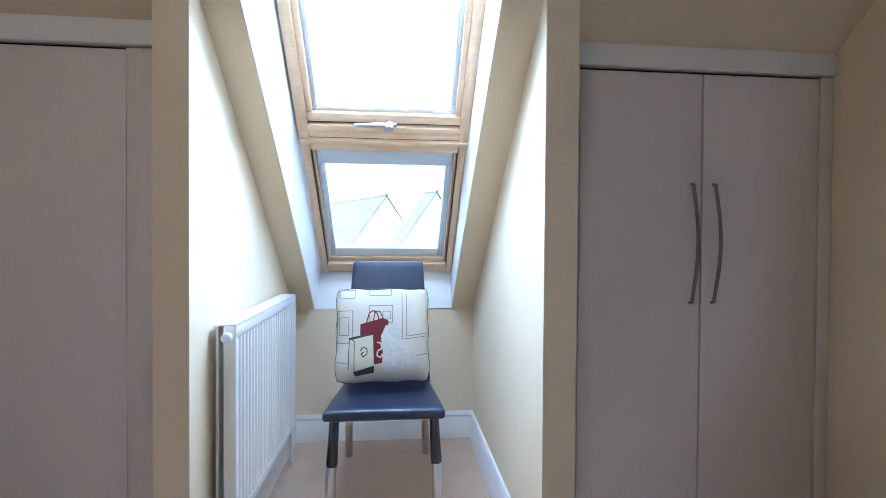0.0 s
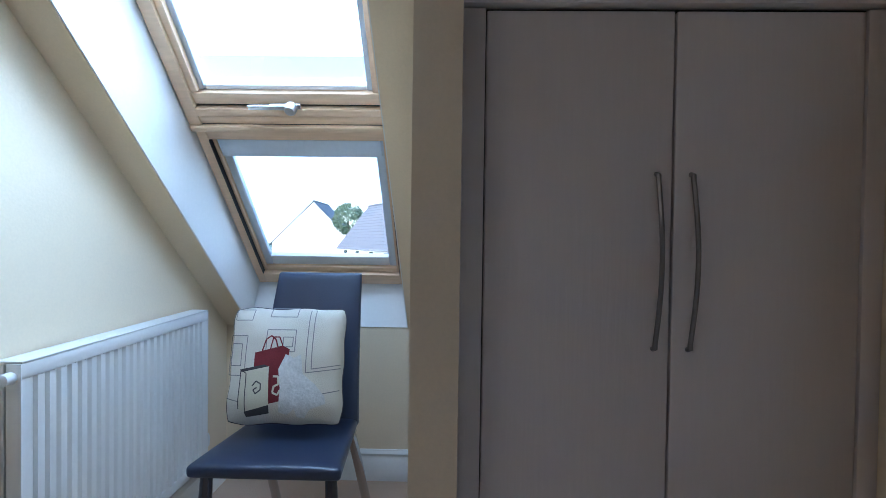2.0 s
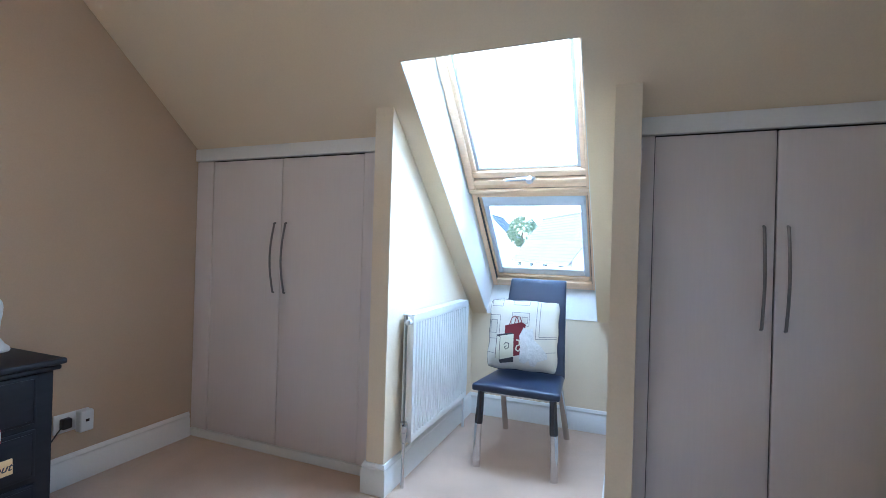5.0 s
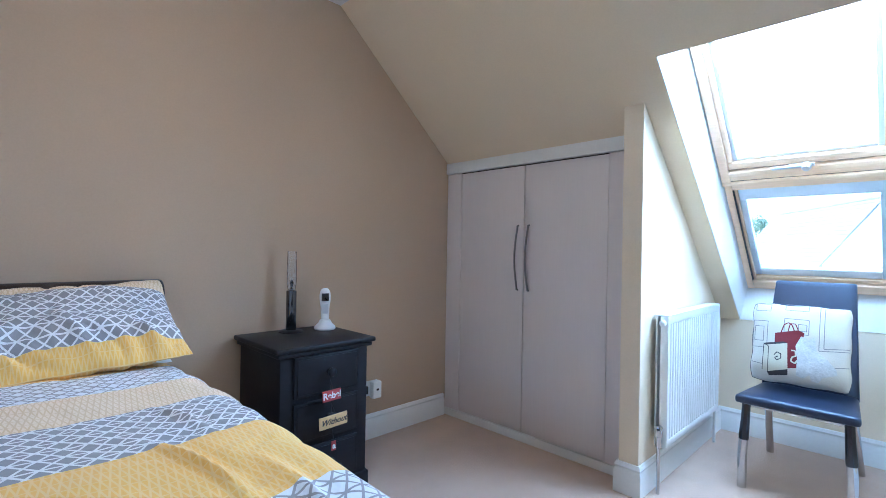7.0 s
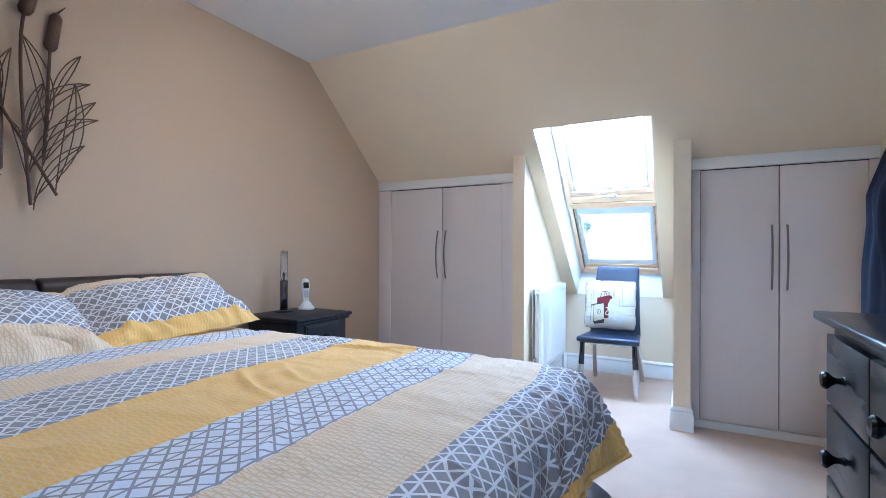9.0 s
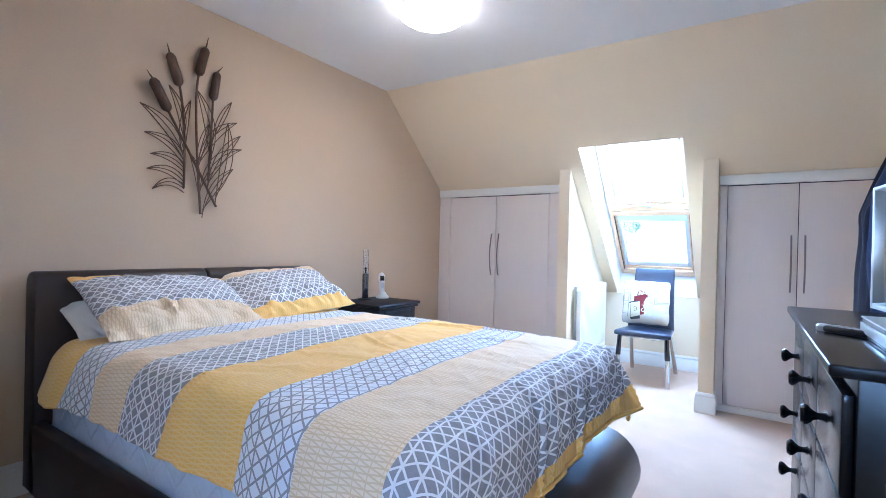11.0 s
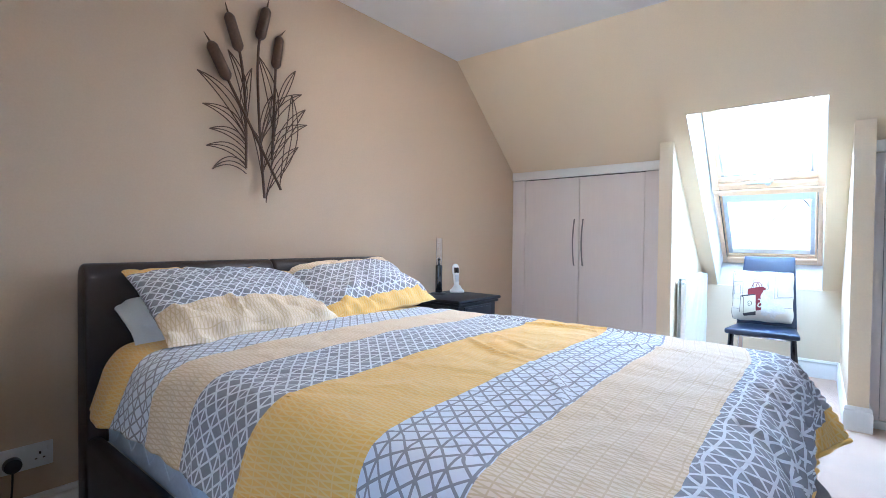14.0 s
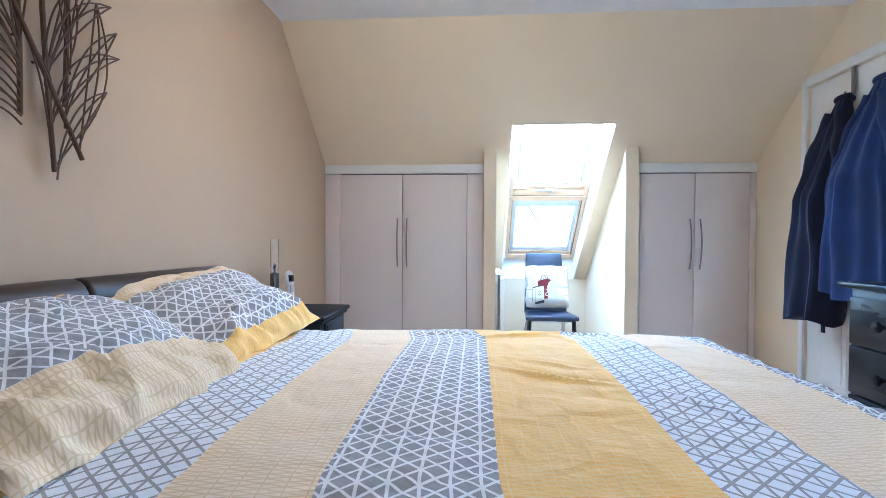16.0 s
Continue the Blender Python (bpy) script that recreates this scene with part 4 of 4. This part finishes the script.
def cushion_top(x, y):
    a, b = min(1, abs(2 * x / CS)), min(1, abs(2 * y / CS))
    return ((1 - a ** 3) * (1 - b ** 3)) ** 0.55 * CT / 2 + 0.004 * noise.noise(Vector((x * 14, y * 14, 2)))


cush = thing("cushion", "cream linen cushion printed with shopping bags, leaning on the chair", "cushion")
bm = B()
for sign in (1, -1):
    def cplace(s, t):
        x, y = (s - 0.5) * CS, (t - 0.5) * CS
        a, b = 2 * s - 1, 2 * t - 1
        kx = 1 - 0.05 * (1 - b * b) * a * a + 0.012 * math.sin(9 * b + 1)  * a * a
        ky = 1 - 0.05 * (1 - a * a) * b * b + 0.012 * math.sin(8 * a) * b * b
        near = 1 - 0.07 * (a * b) ** 4
        return CM @ Vector((x * kx * near, y * ky * near, sign * cushion_top(x, y)))
    grid(bm, 40, 40, cplace)
bmesh.ops.remove_doubles(bm, verts=bm.verts, dist=0.0006)
bmesh.ops.recalc_face_normals(bm, faces=bm.faces)
part("cover", bm, M_CUSHION, cush)
ring = []
for i in range(81):
    k = i / 80 * 4
    s, q = k % 1, int(k) % 4
    x, y = ((s - 0.5, -0.5), (0.5, s - 0.5), (0.5 - s, 0.5), (-0.5, 0.5 - s))[q]
    kx = 1 - 0.05 * (1 - 4 * y * y) * 4 * x * x + 0.012 * math.sin(18 * y + 1) * 4 * x * x
    ky = 1 - 0.05 * (1 - 4 * x * x) * 4 * y * y + 0.012 * math.sin(16 * x) * 4 * y * y
    near = 1 - 0.07 * (4 * x * y) ** 4
    ring.append(CM @ Vector((x * CS * kx * near, y * CS * ky * near, 0.0)))
part("piping", tube(B(), ring, 0.0018, 6), M_INK, cush, "dark edge piping")


def on_cushion(name, polys, mat, lift=0.0012, label=""):
    """Printed shapes that lie on the cushion's front; polys in cushion units of 0 to 1, y up."""
    bm = B()
    for poly in polys:
        f = bm.faces.new([bm.verts.new(((px - 0.5) * CS, (py - 0.5) * CS, 0)) for px, py in poly])
        cut = bmesh.ops.triangulate(bm, faces=[f])["faces"]
        for _ in range(3):
            es = [e for e in {e for fc in cut for e in fc.edges} if e.calc_length() > 0.018]
            if not es:
                break
            bmesh.ops.subdivide_edges(bm, edges=es, cuts=1)
            bmesh.ops.triangulate(bm, faces=[fc for fc in bm.faces if len(fc.verts) > 3])
            cut = list(bm.faces)
    for v in bm.verts:
        x, y = v.co.x, v.co.y
        v.co = CM @ Vector((x * 0.985, y * 0.985, cushion_top(x, y) + lift))
    return part(name, bm, mat, cush, label)


def strokes(pts, w):
    out = []
    for (x0, y0), (x1, y1) in zip(pts, pts[1:]):
        d = math.hypot(x1 - x0, y1 - y0) or 1
        nx, ny = -(y1 - y0) / d * w, (x1 - x0) / d * w
        out.append([(x0 - nx, y0 - ny), (x1 - nx, y1 - ny), (x1 + nx, y1 + ny), (x0 + nx, y0 + ny)])
    return out


def frame_lines(x0, y0, x1, y1, w=0.0035):
    return strokes([(x0, y0), (x1, y0), (x1, y1), (x0, y1), (x0, y0)], w)


M_GREYINK = material("grey_ink", (0.22, 0.21, 0.21), 0.9, fine=200, vary=0.15, bump=0.2)
for r in ((0.03, 0.42, 0.19, 0.75), (0.05, 0.50, 0.15, 0.68), (0.05, 0.88, 0.21, 0.97), (0.36, 0.91, 0.59, 0.985), (0.36, 0.62, 0.60, 0.80), (0.50, 0.66, 0.58, 0.74)):
    on_cushion("print_outline", frame_lines(*r), M_GREYINK, 0.0010)
for pts in ([(0.70, 0.97), (0.70, 0.45), (0.97, 0.48)], [(0.745, 0.97), (0.745, 0.48), (0.97, 0.51)], [(0.03, 0.23), (0.16, 0.21)], [(0.84, 0.28), (0.97, 0.30)]):
    on_cushion("print_outline", strokes(pts, 0.0035), M_GREYINK, 0.0010)
on_cushion("print_red_bag", [[(0.27, 0.50), (0.41, 0.20), (0.50, 0.22), (0.56, 0.64), (0.50, 0.67), (0.27, 0.61)]], M_RED, 0.0016, "dark red carrier bag print")
on_cushion("print_bag_handles", strokes([(0.33, 0.62), (0.36, 0.72), (0.40, 0.75), (0.44, 0.72), (0.46, 0.66)], 0.006) + strokes([(0.40, 0.64), (0.42, 0.74), (0.47, 0.74), (0.50, 0.67)], 0.005), M_RED, 0.0020)
on_cushion("print_cream_bag", [[(0.15, 0.15), (0.17, 0.48), (0.40, 0.50), (0.41, 0.19), (0.21, 0.13)]], M_OFFWHITE, 0.0024, "cream carrier bag print")
on_cushion("print_bag_base", [[(0.20, 0.13), (0.41, 0.19), (0.41, 0.12), (0.22, 0.085)]], M_INK, 0.0030)
on_cushion("print_bag_rim", [[(0.17, 0.45), (0.40, 0.50), (0.36, 0.515), (0.15, 0.47)]], M_INK, 0.0030)
on_cushion("print_bag_outline", strokes([(0.15, 0.15), (0.16, 0.47), (0.21, 0.44), (0.21, 0.13)], 0.004) + strokes([(0.27, 0.34), (0.30, 0.38), (0.34, 0.36), (0.34, 0.31), (0.30, 0.28), (0.28, 0.31), (0.31, 0.33)], 0.005), M_INK, 0.0034)
on_cushion("print_swirl", strokes([(0.44, 0.42), (0.48, 0.42), (0.49, 0.36), (0.45, 0.34), (0.44, 0.29), (0.48, 0.27), (0.50, 0.31)], 0.008), M_OFFWHITE, 0.0022)
on_cushion("print_pale_shape", [[(0.49, 0.13), (0.50, 0.33), (0.48, 0.48), (0.53, 0.60), (0.60, 0.57), (0.66, 0.60), (0.68, 0.44), (0.78, 0.36), (0.86, 0.26), (0.87, 0.20), (0.74, 0.15), (0.70, 0.08), (0.64, 0.09), (0.62, 0.16), (0.56, 0.11)]], M_PALE, 0.0028, "pale grey printed shape")

# ---- ceiling lamp ----
lamp = thing("ceiling_lamp", "lit white glass dish lamp flush on the ceiling", "ceiling lamp", pose(-0.777, -0.39, 0))
bm = lathe(B(), [(0.02, 2.325), (0.07, 2.329), (0.12, 2.340), (0.16, 2.357), (0.188, 2.378), (0.191, 2.382), (0.186, 2.383), (0.15, 2.365), (0.02, 2.335)], None, 48)
part("shade", bm, M_GLOW, lamp, "lit opal glass dish")
# unseen backplate, widened to hold back the halo on the ceiling
part("backplate", lathe(B(), [(0.165, 2.394), (0.176, 2.398), (0.176, 2.4175)], None, 40), M_PLASTIC, lamp)
# opaque disc added above the dish to block its upward light
part("glow_blocker", lathe(B(), [(0.184, 2.3835), (0.187, 2.3845), (0.187, 2.389), (0.17, 2.391)], None, 48), M_PLASTIC, lamp, "added opaque white plate that stops light reaching the ceiling")
part("finial", lathe(B(), [(0.004, 2.306), (0.008, 2.310), (0.008, 2.318), (0.016, 2.322), (0.016, 2.3245)], None, 16), M_CHROME, lamp, "chrome finial")
for k in range(3):
    a = radians(30 + 120 * k)
    c, s = math.cos(a), math.sin(a)
    part("clip", tube(B(), [(0.177 * c, 0.177 * s, 2.404), (0.197 * c, 0.197 * s, 2.392), (0.196 * c, 0.196 * s, 2.374), (0.184 * c, 0.184 * s, 2.369)], 0.004, 8), M_CHROME, lamp)

# ---- metal bulrush wall sculpture ----
art = thing("wall_sculpture", "bronze metal bulrush wall sculpture with wire leaves above the bed", "wall sculpture")
AX = XL + 0.022


def w3(p, off=0.0):
    return Vector((AX + off, p[0] - 0.028, p[1] - 0.028))


def rush(tip, h1, h0, low, bend, w, off):
    """A bulrush: spike, brown head, stem."""
    r = part("bulrush", tube(B(), curve(w3(h0, off), w3(bend, off), w3(low, off)), 0.0065, 8), M_BRONZE, art)
    d = (w3(h1) - w3(h0)).normalized()
    a, b = w3(h0, off), w3(h1, off)
    part("head", tube(B(), [a - d * 0.004, a + d * 0.006, a + d * 0.02, b - d * 0.02, b - d * 0.004, b + d * 0.002], [w * 0.3, w * 0.75, w, w * 0.95, w * 0.6, w * 0.2], 14), M_BRONZE, r, "brown metal seed head")
    part("spike", tube(B(), [b, w3(tip, off)], [0.005, 0.0015], 8), M_BRONZE, r)


rush((-1.217, 2.169), (-1.203, 2.125), (-1.148, 1.968), (-1.113, 1.423), (-1.108, 1.80), 0.026, 0.0)
rush((-1.317, 1.995), (-1.29, 1.962), (-1.208, 1.815), (-0.934, 1.335), (-1.07, 1.58), 0.027, 0.012)
rush((-0.999, 2.281), (-1.012, 2.218), (-1.050, 2.055), (-1.02, 1.286), (-1.078, 1.90), 0.026, 0.006)
rush((-0.904, 2.15), (-0.936, 2.108), (-0.958, 1.943), (-0.975, 1.48), (-0.966, 1.70), 0.024, -0.004)


def wire_leaf(base, tip, bow, n=3):
    """Wires that fan from the base and meet at the tip."""
    g = part("leaf", B(), M_BRONZE, art)
    bm = B()
    base, tip = Vector(base), Vector(tip)
    d = tip - base
    nrm = Vector((-d.y, d.x))
    for k in range(n):
        f = bow + (k - (n - 1) / 2) * 0.16
        mid = (base + tip) / 2 + nrm * f
        b0 = base + Vector((0, -0.022 * k))
        tube(bm, [w3(q, 0.004 + 0.01 * math.sin(math.pi * i / 10)) for i, q in enumerate(curve(b0.to_3d(), mid.to_3d(), tip.to_3d()))], 0.0026, 6)
    bm.to_mesh(g.data)
    bm.free()


for base, tip, bow in (((-1.118, 1.62), (-1.341, 1.824), -0.16), ((-1.115, 1.585), (-1.318, 1.683), -0.25), ((-1.113, 1.55), (-1.288, 1.578), -0.2),
                       ((-1.113, 1.475), (-1.302, 1.50), -0.25), ((-1.113, 1.44), (-1.274, 1.399), -0.38), ((-1.117, 1.72), (-1.205, 1.954), -0.12),
                       ((-1.115, 1.62), (-1.088, 1.903), 0.18), ((-0.965, 1.62), (-1.057, 1.975), -0.14), ((-0.962, 1.72), (-0.849, 1.958), 0.1),
                       ((-1.04, 1.56), (-0.811, 1.846), 0.26), ((-0.985, 1.46), (-0.788, 1.772), 0.15), ((-1.03, 1.42), (-0.777, 1.693), 0.3),
                       ((-1.01, 1.31), (-0.83, 1.567), 0.18), ((-0.935, 1.40), (-0.87, 1.83), -0.12), ((-1.035, 1.45), (-1.09, 1.62), -0.1), ((-1.045, 1.56), (-0.98, 1.80), 0.1)):
    wire_leaf(base, tip, bow)
for p in ((-1.142, 1.60), (-1.085, 1.55)):
    part("wall_fixing", tube(B(), [Vector((XL + 0.0005, *p)), Vector((AX, *p))], 0.004, 8), M_BRONZE, art)

# ---- chest of drawers by the door ----
HX0, HX1, HY0, HY1, HT = 0.832, 1.34, -1.38, -0.19, 0.912
TVX, TVY = 1.054, -0.858
chest = thing("chest_of_drawers", "black gloss twelve-drawer chest with turned knobs", "chest of drawers")
part("top", box(B(), HX0, HX1, HY0, HY1, HT - 0.024, HT, 0.006, 3), M_GLOSSBLACK, chest)
part("carcass", box(B(), HX0 + 0.045, HX1 - 0.01, HY0 + 0.025, HY1 - 0.025, 0.05, HT - 0.025, 0.003), M_GLOSSBLACK, chest)
part("plinth", box(B(), HX0 + 0.055, HX1 - 0.01, HY0 + 0.03, HY1 - 0.03, 0, 0.049, 0.003), M_GLOSSBLACK, chest)
cols = 3
cw = (HY1 - HY0 - 0.07) / cols
for c in range(cols):
    for r in range(4):
        y0, z1 = HY0 + 0.035 + c * cw, HT - 0.06 - r * 0.202
        d = part("drawer", box(B(), HX0 + 0.024, HX0 + 0.044, y0 + 0.004, y0 + cw - 0.004, z1 - 0.194, z1, 0.005, 2), M_GLOSSBLACK, chest)
        bm = lathe(B(), [(0.013, 0), (0.0085, 0.006), (0.0075, 0.016), (0.011, 0.024), (0.021, 0.034), (0.023, 0.041), (0.018, 0.048), (0.006, 0.05)], pose(HX0 + 0.0245, y0 + cw / 2, z1 - 0.097, 0, -90, 0), 20)
        part("knob", bm, M_GLOSSBLACK, d, "turned gloss black knob")

tv = thing("television", "flat television with a thin silver surround on the chest", "television", pose(TVX, TVY, HT, 0, 0, 7))
part("screen", box(B(), -0.004, 0.0, -0.268, 0.268, 0.062, 0.398, 0.001), M_SCREEN, tv, "dark glossy screen")
bm = B()
for y0, y1, z0, z1 in ((-0.28, -0.269, 0.045, 0.41), (0.269, 0.28, 0.045, 0.41), (-0.268, 0.268, 0.399, 0.41), (-0.268, 0.268, 0.045, 0.061)):
    box(bm, -0.007, 0.015, y0, y1, z0, z1, 0.003)
part("surround", bm, M_SILVERPL, tv, "silver plastic surround")
part("housing", box(B(), 0.0155, 0.055, -0.265, 0.265, 0.055, 0.40, 0.015, 3), M_BLACKPL, tv)
part("stand", box(B(), -0.015, 0.11, -0.14, 0.14, 0.0005, 0.012, 0.004), M_SILVERPL, tv)
part("neck", box(B(), 0.016, 0.045, -0.045, 0.045, 0.0125, 0.10, 0.006), M_SILVERPL, tv)
dv = thing("disc_player", "slim silver and black disc player on the chest", "disc player", pose(0.985, -1.06, HT))
part("case", box(B(), -0.038, 0.042, -0.15, 0.15, 0.0005, 0.045, 0.004), M_BLACKPL, dv)
part("lid", box(B(), -0.040, 0.044, -0.152, 0.152, 0.0455, 0.05, 0.002), M_SILVERPL, dv)
part("front_strip", box(B(), -0.0425, -0.0385, -0.14, 0.14, 0.012, 0.036, 0.001), M_SILVERPL, dv)
rm = thing("remote_control", "black remote control with a round silver end", "remote control", pose(0.91, -0.925, HT, 0, 0, -39))
part("body", box(B(), -0.04, 0.07, -0.019, 0.019, 0.001, 0.018, 0.007, 3), M_BLACKPL, rm)
part("end", lathe(B(), [(0.015, 0.001), (0.018, 0.005), (0.018, 0.015), (0.013, 0.019)], pose(-0.045, 0, 0), 20), M_SILVERPL, rm)
bm = B()
for i in range(5):
    for j in (-1, 0, 1):
        box(bm, -0.02 + i * 0.017, -0.011 + i * 0.017, j * 0.010 - 0.0035, j * 0.010 + 0.0035, 0.0175, 0.0195)
part("keys", bm, M_SILVERPL, rm)


# ---- garments on the door ----
def hook(y, z):
    h = thing("door_hook", "grey metal over-door coat hook", "hook", group="door hooks")
    bm = B()
    box(bm, XR - 0.006, XR - 0.001, y - 0.014, y + 0.014, z, DH - 0.004, 0.001)
    box(bm, XR - 0.006, XR + 0.03, y - 0.014, y + 0.014, DH - 0.0035, DH - 0.001, 0.0005)
    part("strap", bm, M_STEEL, h)
    part("hook", tube(B(), curve((XR - 0.004, y, z + 0.02), (XR - 0.03, y, z - 0.05), (XR - 0.05, y, z + 0.02)), 0.005, 8), M_STEEL, h)


def garment(y, top, hem, wide, mat, label, seed, lean=0.0, deep=0.10):
    """A long garment hung by its collar, in deep folds."""
    g = thing("dressing_gown", label, "garment", group="garments on the door")
    bm = B()

    def place(s, t):
        a = 2 * math.pi * s
        z = top + (hem - top) * t
        w = 0.03 + wide * (0.30 * min(1, t * 6) + 0.70 * min(1, t * 1.25) ** 1.1) * 0.5
        d = 0.022 + deep * min(1, t * 2.2) * 0.5
        fold = 1 + 0.16 * t ** 0.5 * math.sin(6 * a + seed + 2.2 * t) + 0.10 * math.sin(11 * a + 2 * seed - 1.5 * t)
        fold += 0.18 * noise.noise(Vector((math.cos(a) * 2 + seed, math.sin(a) * 2, t * 5)))
        yy = y + lean * t + w * math.cos(a) * (1 + 0.06 * math.sin(9 * t + seed))
        xx = XR - 0.022 - d + d * math.sin(a) * fold
        return Vector((min(xx, XR - 0.004), yy, z + 0.02 * math.sin(3 * a + seed) * t))
    grid(bm, 72, 40, place)
    bmesh.ops.remove_doubles(bm, verts=bm.verts, dist=0.0005)
    bmesh.ops.holes_fill(bm, edges=[e for e in bm.edges if e.is_boundary], sides=200)
    bmesh.ops.recalc_face_normals(bm, faces=bm.faces)
    part("body", bm, mat, g)
    for sy, sl in ((1, 0.55), (-1, 0.50)):
        bm = B()
        pts, rr = [], []
        for k in range(13):
            q = k / 12
            pts.append((XR - 0.085 - 0.03 * math.sin(q * 3), y + lean * q * 0.6 + sy * (0.04 + 0.085 * min(1, q * 1.6) * wide / 0.3), top - 0.10 - sl * q))
            rr.append(0.03 + 0.028 * math.sin(min(1, q * 1.3) * 1.4) + 0.006 * math.sin(q * 17 + seed))
        tube(bm, pts, rr, 16)
        part("sleeve", bm, mat, g)
    part("collar", tube(B(), [(XR - 0.05 + 0.022 * math.cos(k), y + 0.05 * math.sin(k), top - 0.03 - 0.012 * math.cos(k)) for k in [2 * math.pi * i / 16 for i in range(17)]], 0.014, 10), mat, g)
    part("belt", box(B(), XR - 0.125, XR - 0.118, y + lean * 0.8 - 0.05, y + lean * 0.8 - 0.02, hem - 0.07, hem + 0.42, 0.003), mat, g)


hook(0.50, 1.90)
hook(0.24, 1.90)
garment(0.50, 1.905, 0.63, 0.30, M_NAVY, "navy towelling dressing gown hanging on the door", 1.0, 0.08, 0.19)
garment(0.24, 1.93, 0.80, 0.46, M_BLUE, "dark blue fleece robe hanging on the door", 3.1, 0.0, 0.18)


# ---- beyond the window ----
def house(m, w, d, eave, ridge, label):
    """A gabled house: ridge along x, w by d, with tiled roof slopes and small windows."""
    h = thing("house", label, "house", m, "houses beyond the window")
    bm = prism(B(), [(-d / 2, 0), (d / 2, 0), (d / 2, eave), (0, ridge - 0.1), (-d / 2, eave)], "x", -w / 2, w / 2)
    part("wall", bm, M_RENDER, h)
    run, rise = d / 2 + 0.35, (ridge - eave) * (d / 2 + 0.35) / (d / 2)
    n = 16
    for s in (-1, 1):
        bm = B()
        for i in range(n):
            a, b = i / n, (i + 1.15) / n
            y0, y1 = s * run * a, s * run * min(b, 1.0)
            z0, z1 = ridge - rise * a, ridge - rise * min(b, 1.0)
            prism(bm, [(y0, z0), (y1, z1 + 0.05), (y1, z1 + 0.10), (y0, z0 + 0.05)], "x", -w / 2 - 0.07, w / 2 + 0.07)
        part("roof", bm, M_TILE, h, "grey tiled roof slope")
    part("ridge", tube(B(), [(-w / 2 - 0.08, 0, ridge + 0.06), (w / 2 + 0.08, 0, ridge + 0.06)], 0.12, 10), M_TILE, h)
    for k in ((-0.36, -0.12, 0.12, 0.36) if w > 10 else (-0.28, 0.28) if w > 5 else ()):
        wd = part("window", box(B(), k * w - 0.55, k * w + 0.55, -d / 2 - 0.03, -d / 2 - 0.005, eave - 1.5, eave - 0.4, 0.01), M_WHITE, h)
        part("pane", box(B(), k * w - 0.47, k * w + 0.47, -d / 2 - 0.04, -d / 2 - 0.031, eave - 1.42, eave - 0.48), M_SCREEN, wd)
    return h


GZ = -5.2
setting("ground", box(B(), -400, 400, YK + 0.4, 800, GZ - 0.2, GZ), M_GRASS, "green lawns beyond the window", "ground")
house(pose(-4.4, 41.3, GZ, 0, 0, -59.7), 14.0, 5.9, 5.85, 9.66, "pale rendered house with a long grey tiled roof")
house(pose(2.3, 33.7, GZ, 0, 0, -59.7), 1.6, 5.9, 6.0, 9.76, "narrow gabled house wing with a grey tiled roof")
house(pose(-16.3, 60, GZ, 0, 0, 90), 7.0, 10.0, 5.9, 10.9, "pale rendered gabled house with a grey tiled roof")
tree = thing("tree", "leafy green tree behind the rooftops", "tree", pose(-11.7, 55, GZ))
part("trunk", tube(B(), [(0, 0, 0), (0.1, 0, 4), (0, 0.1, 8.6)], [0.25, 0.18, 0.08], 10), M_BARK, tree)
bm = B()
rng = random.Random(5)
for i in range(2600):
    a, e, r = rng.uniform(0, 6.28), rng.uniform(-1, 1), rng.uniform(0.5, 1.0) ** 0.5
    c = Vector((1.9 * r * math.cos(a) * math.sqrt(1 - e * e), 1.9 * r * math.sin(a) * math.sqrt(1 - e * e), 8.75 + 1.9 * r * e)) * 1.0
    if noise.noise(c * 0.9) < -0.3:
        continue
    q = Euler((rng.uniform(0, 6), rng.uniform(0, 6), 0)).to_matrix()
    s = rng.uniform(0.10, 0.2)
    bm.faces.new([bm.verts.new(c + q @ Vector(p) * s) for p in ((-1, 0, 0), (0, -0.5, 0.1), (1, 0, 0), (0, 0.5, 0.1))])
part("crown", bm, M_LEAF, tree)
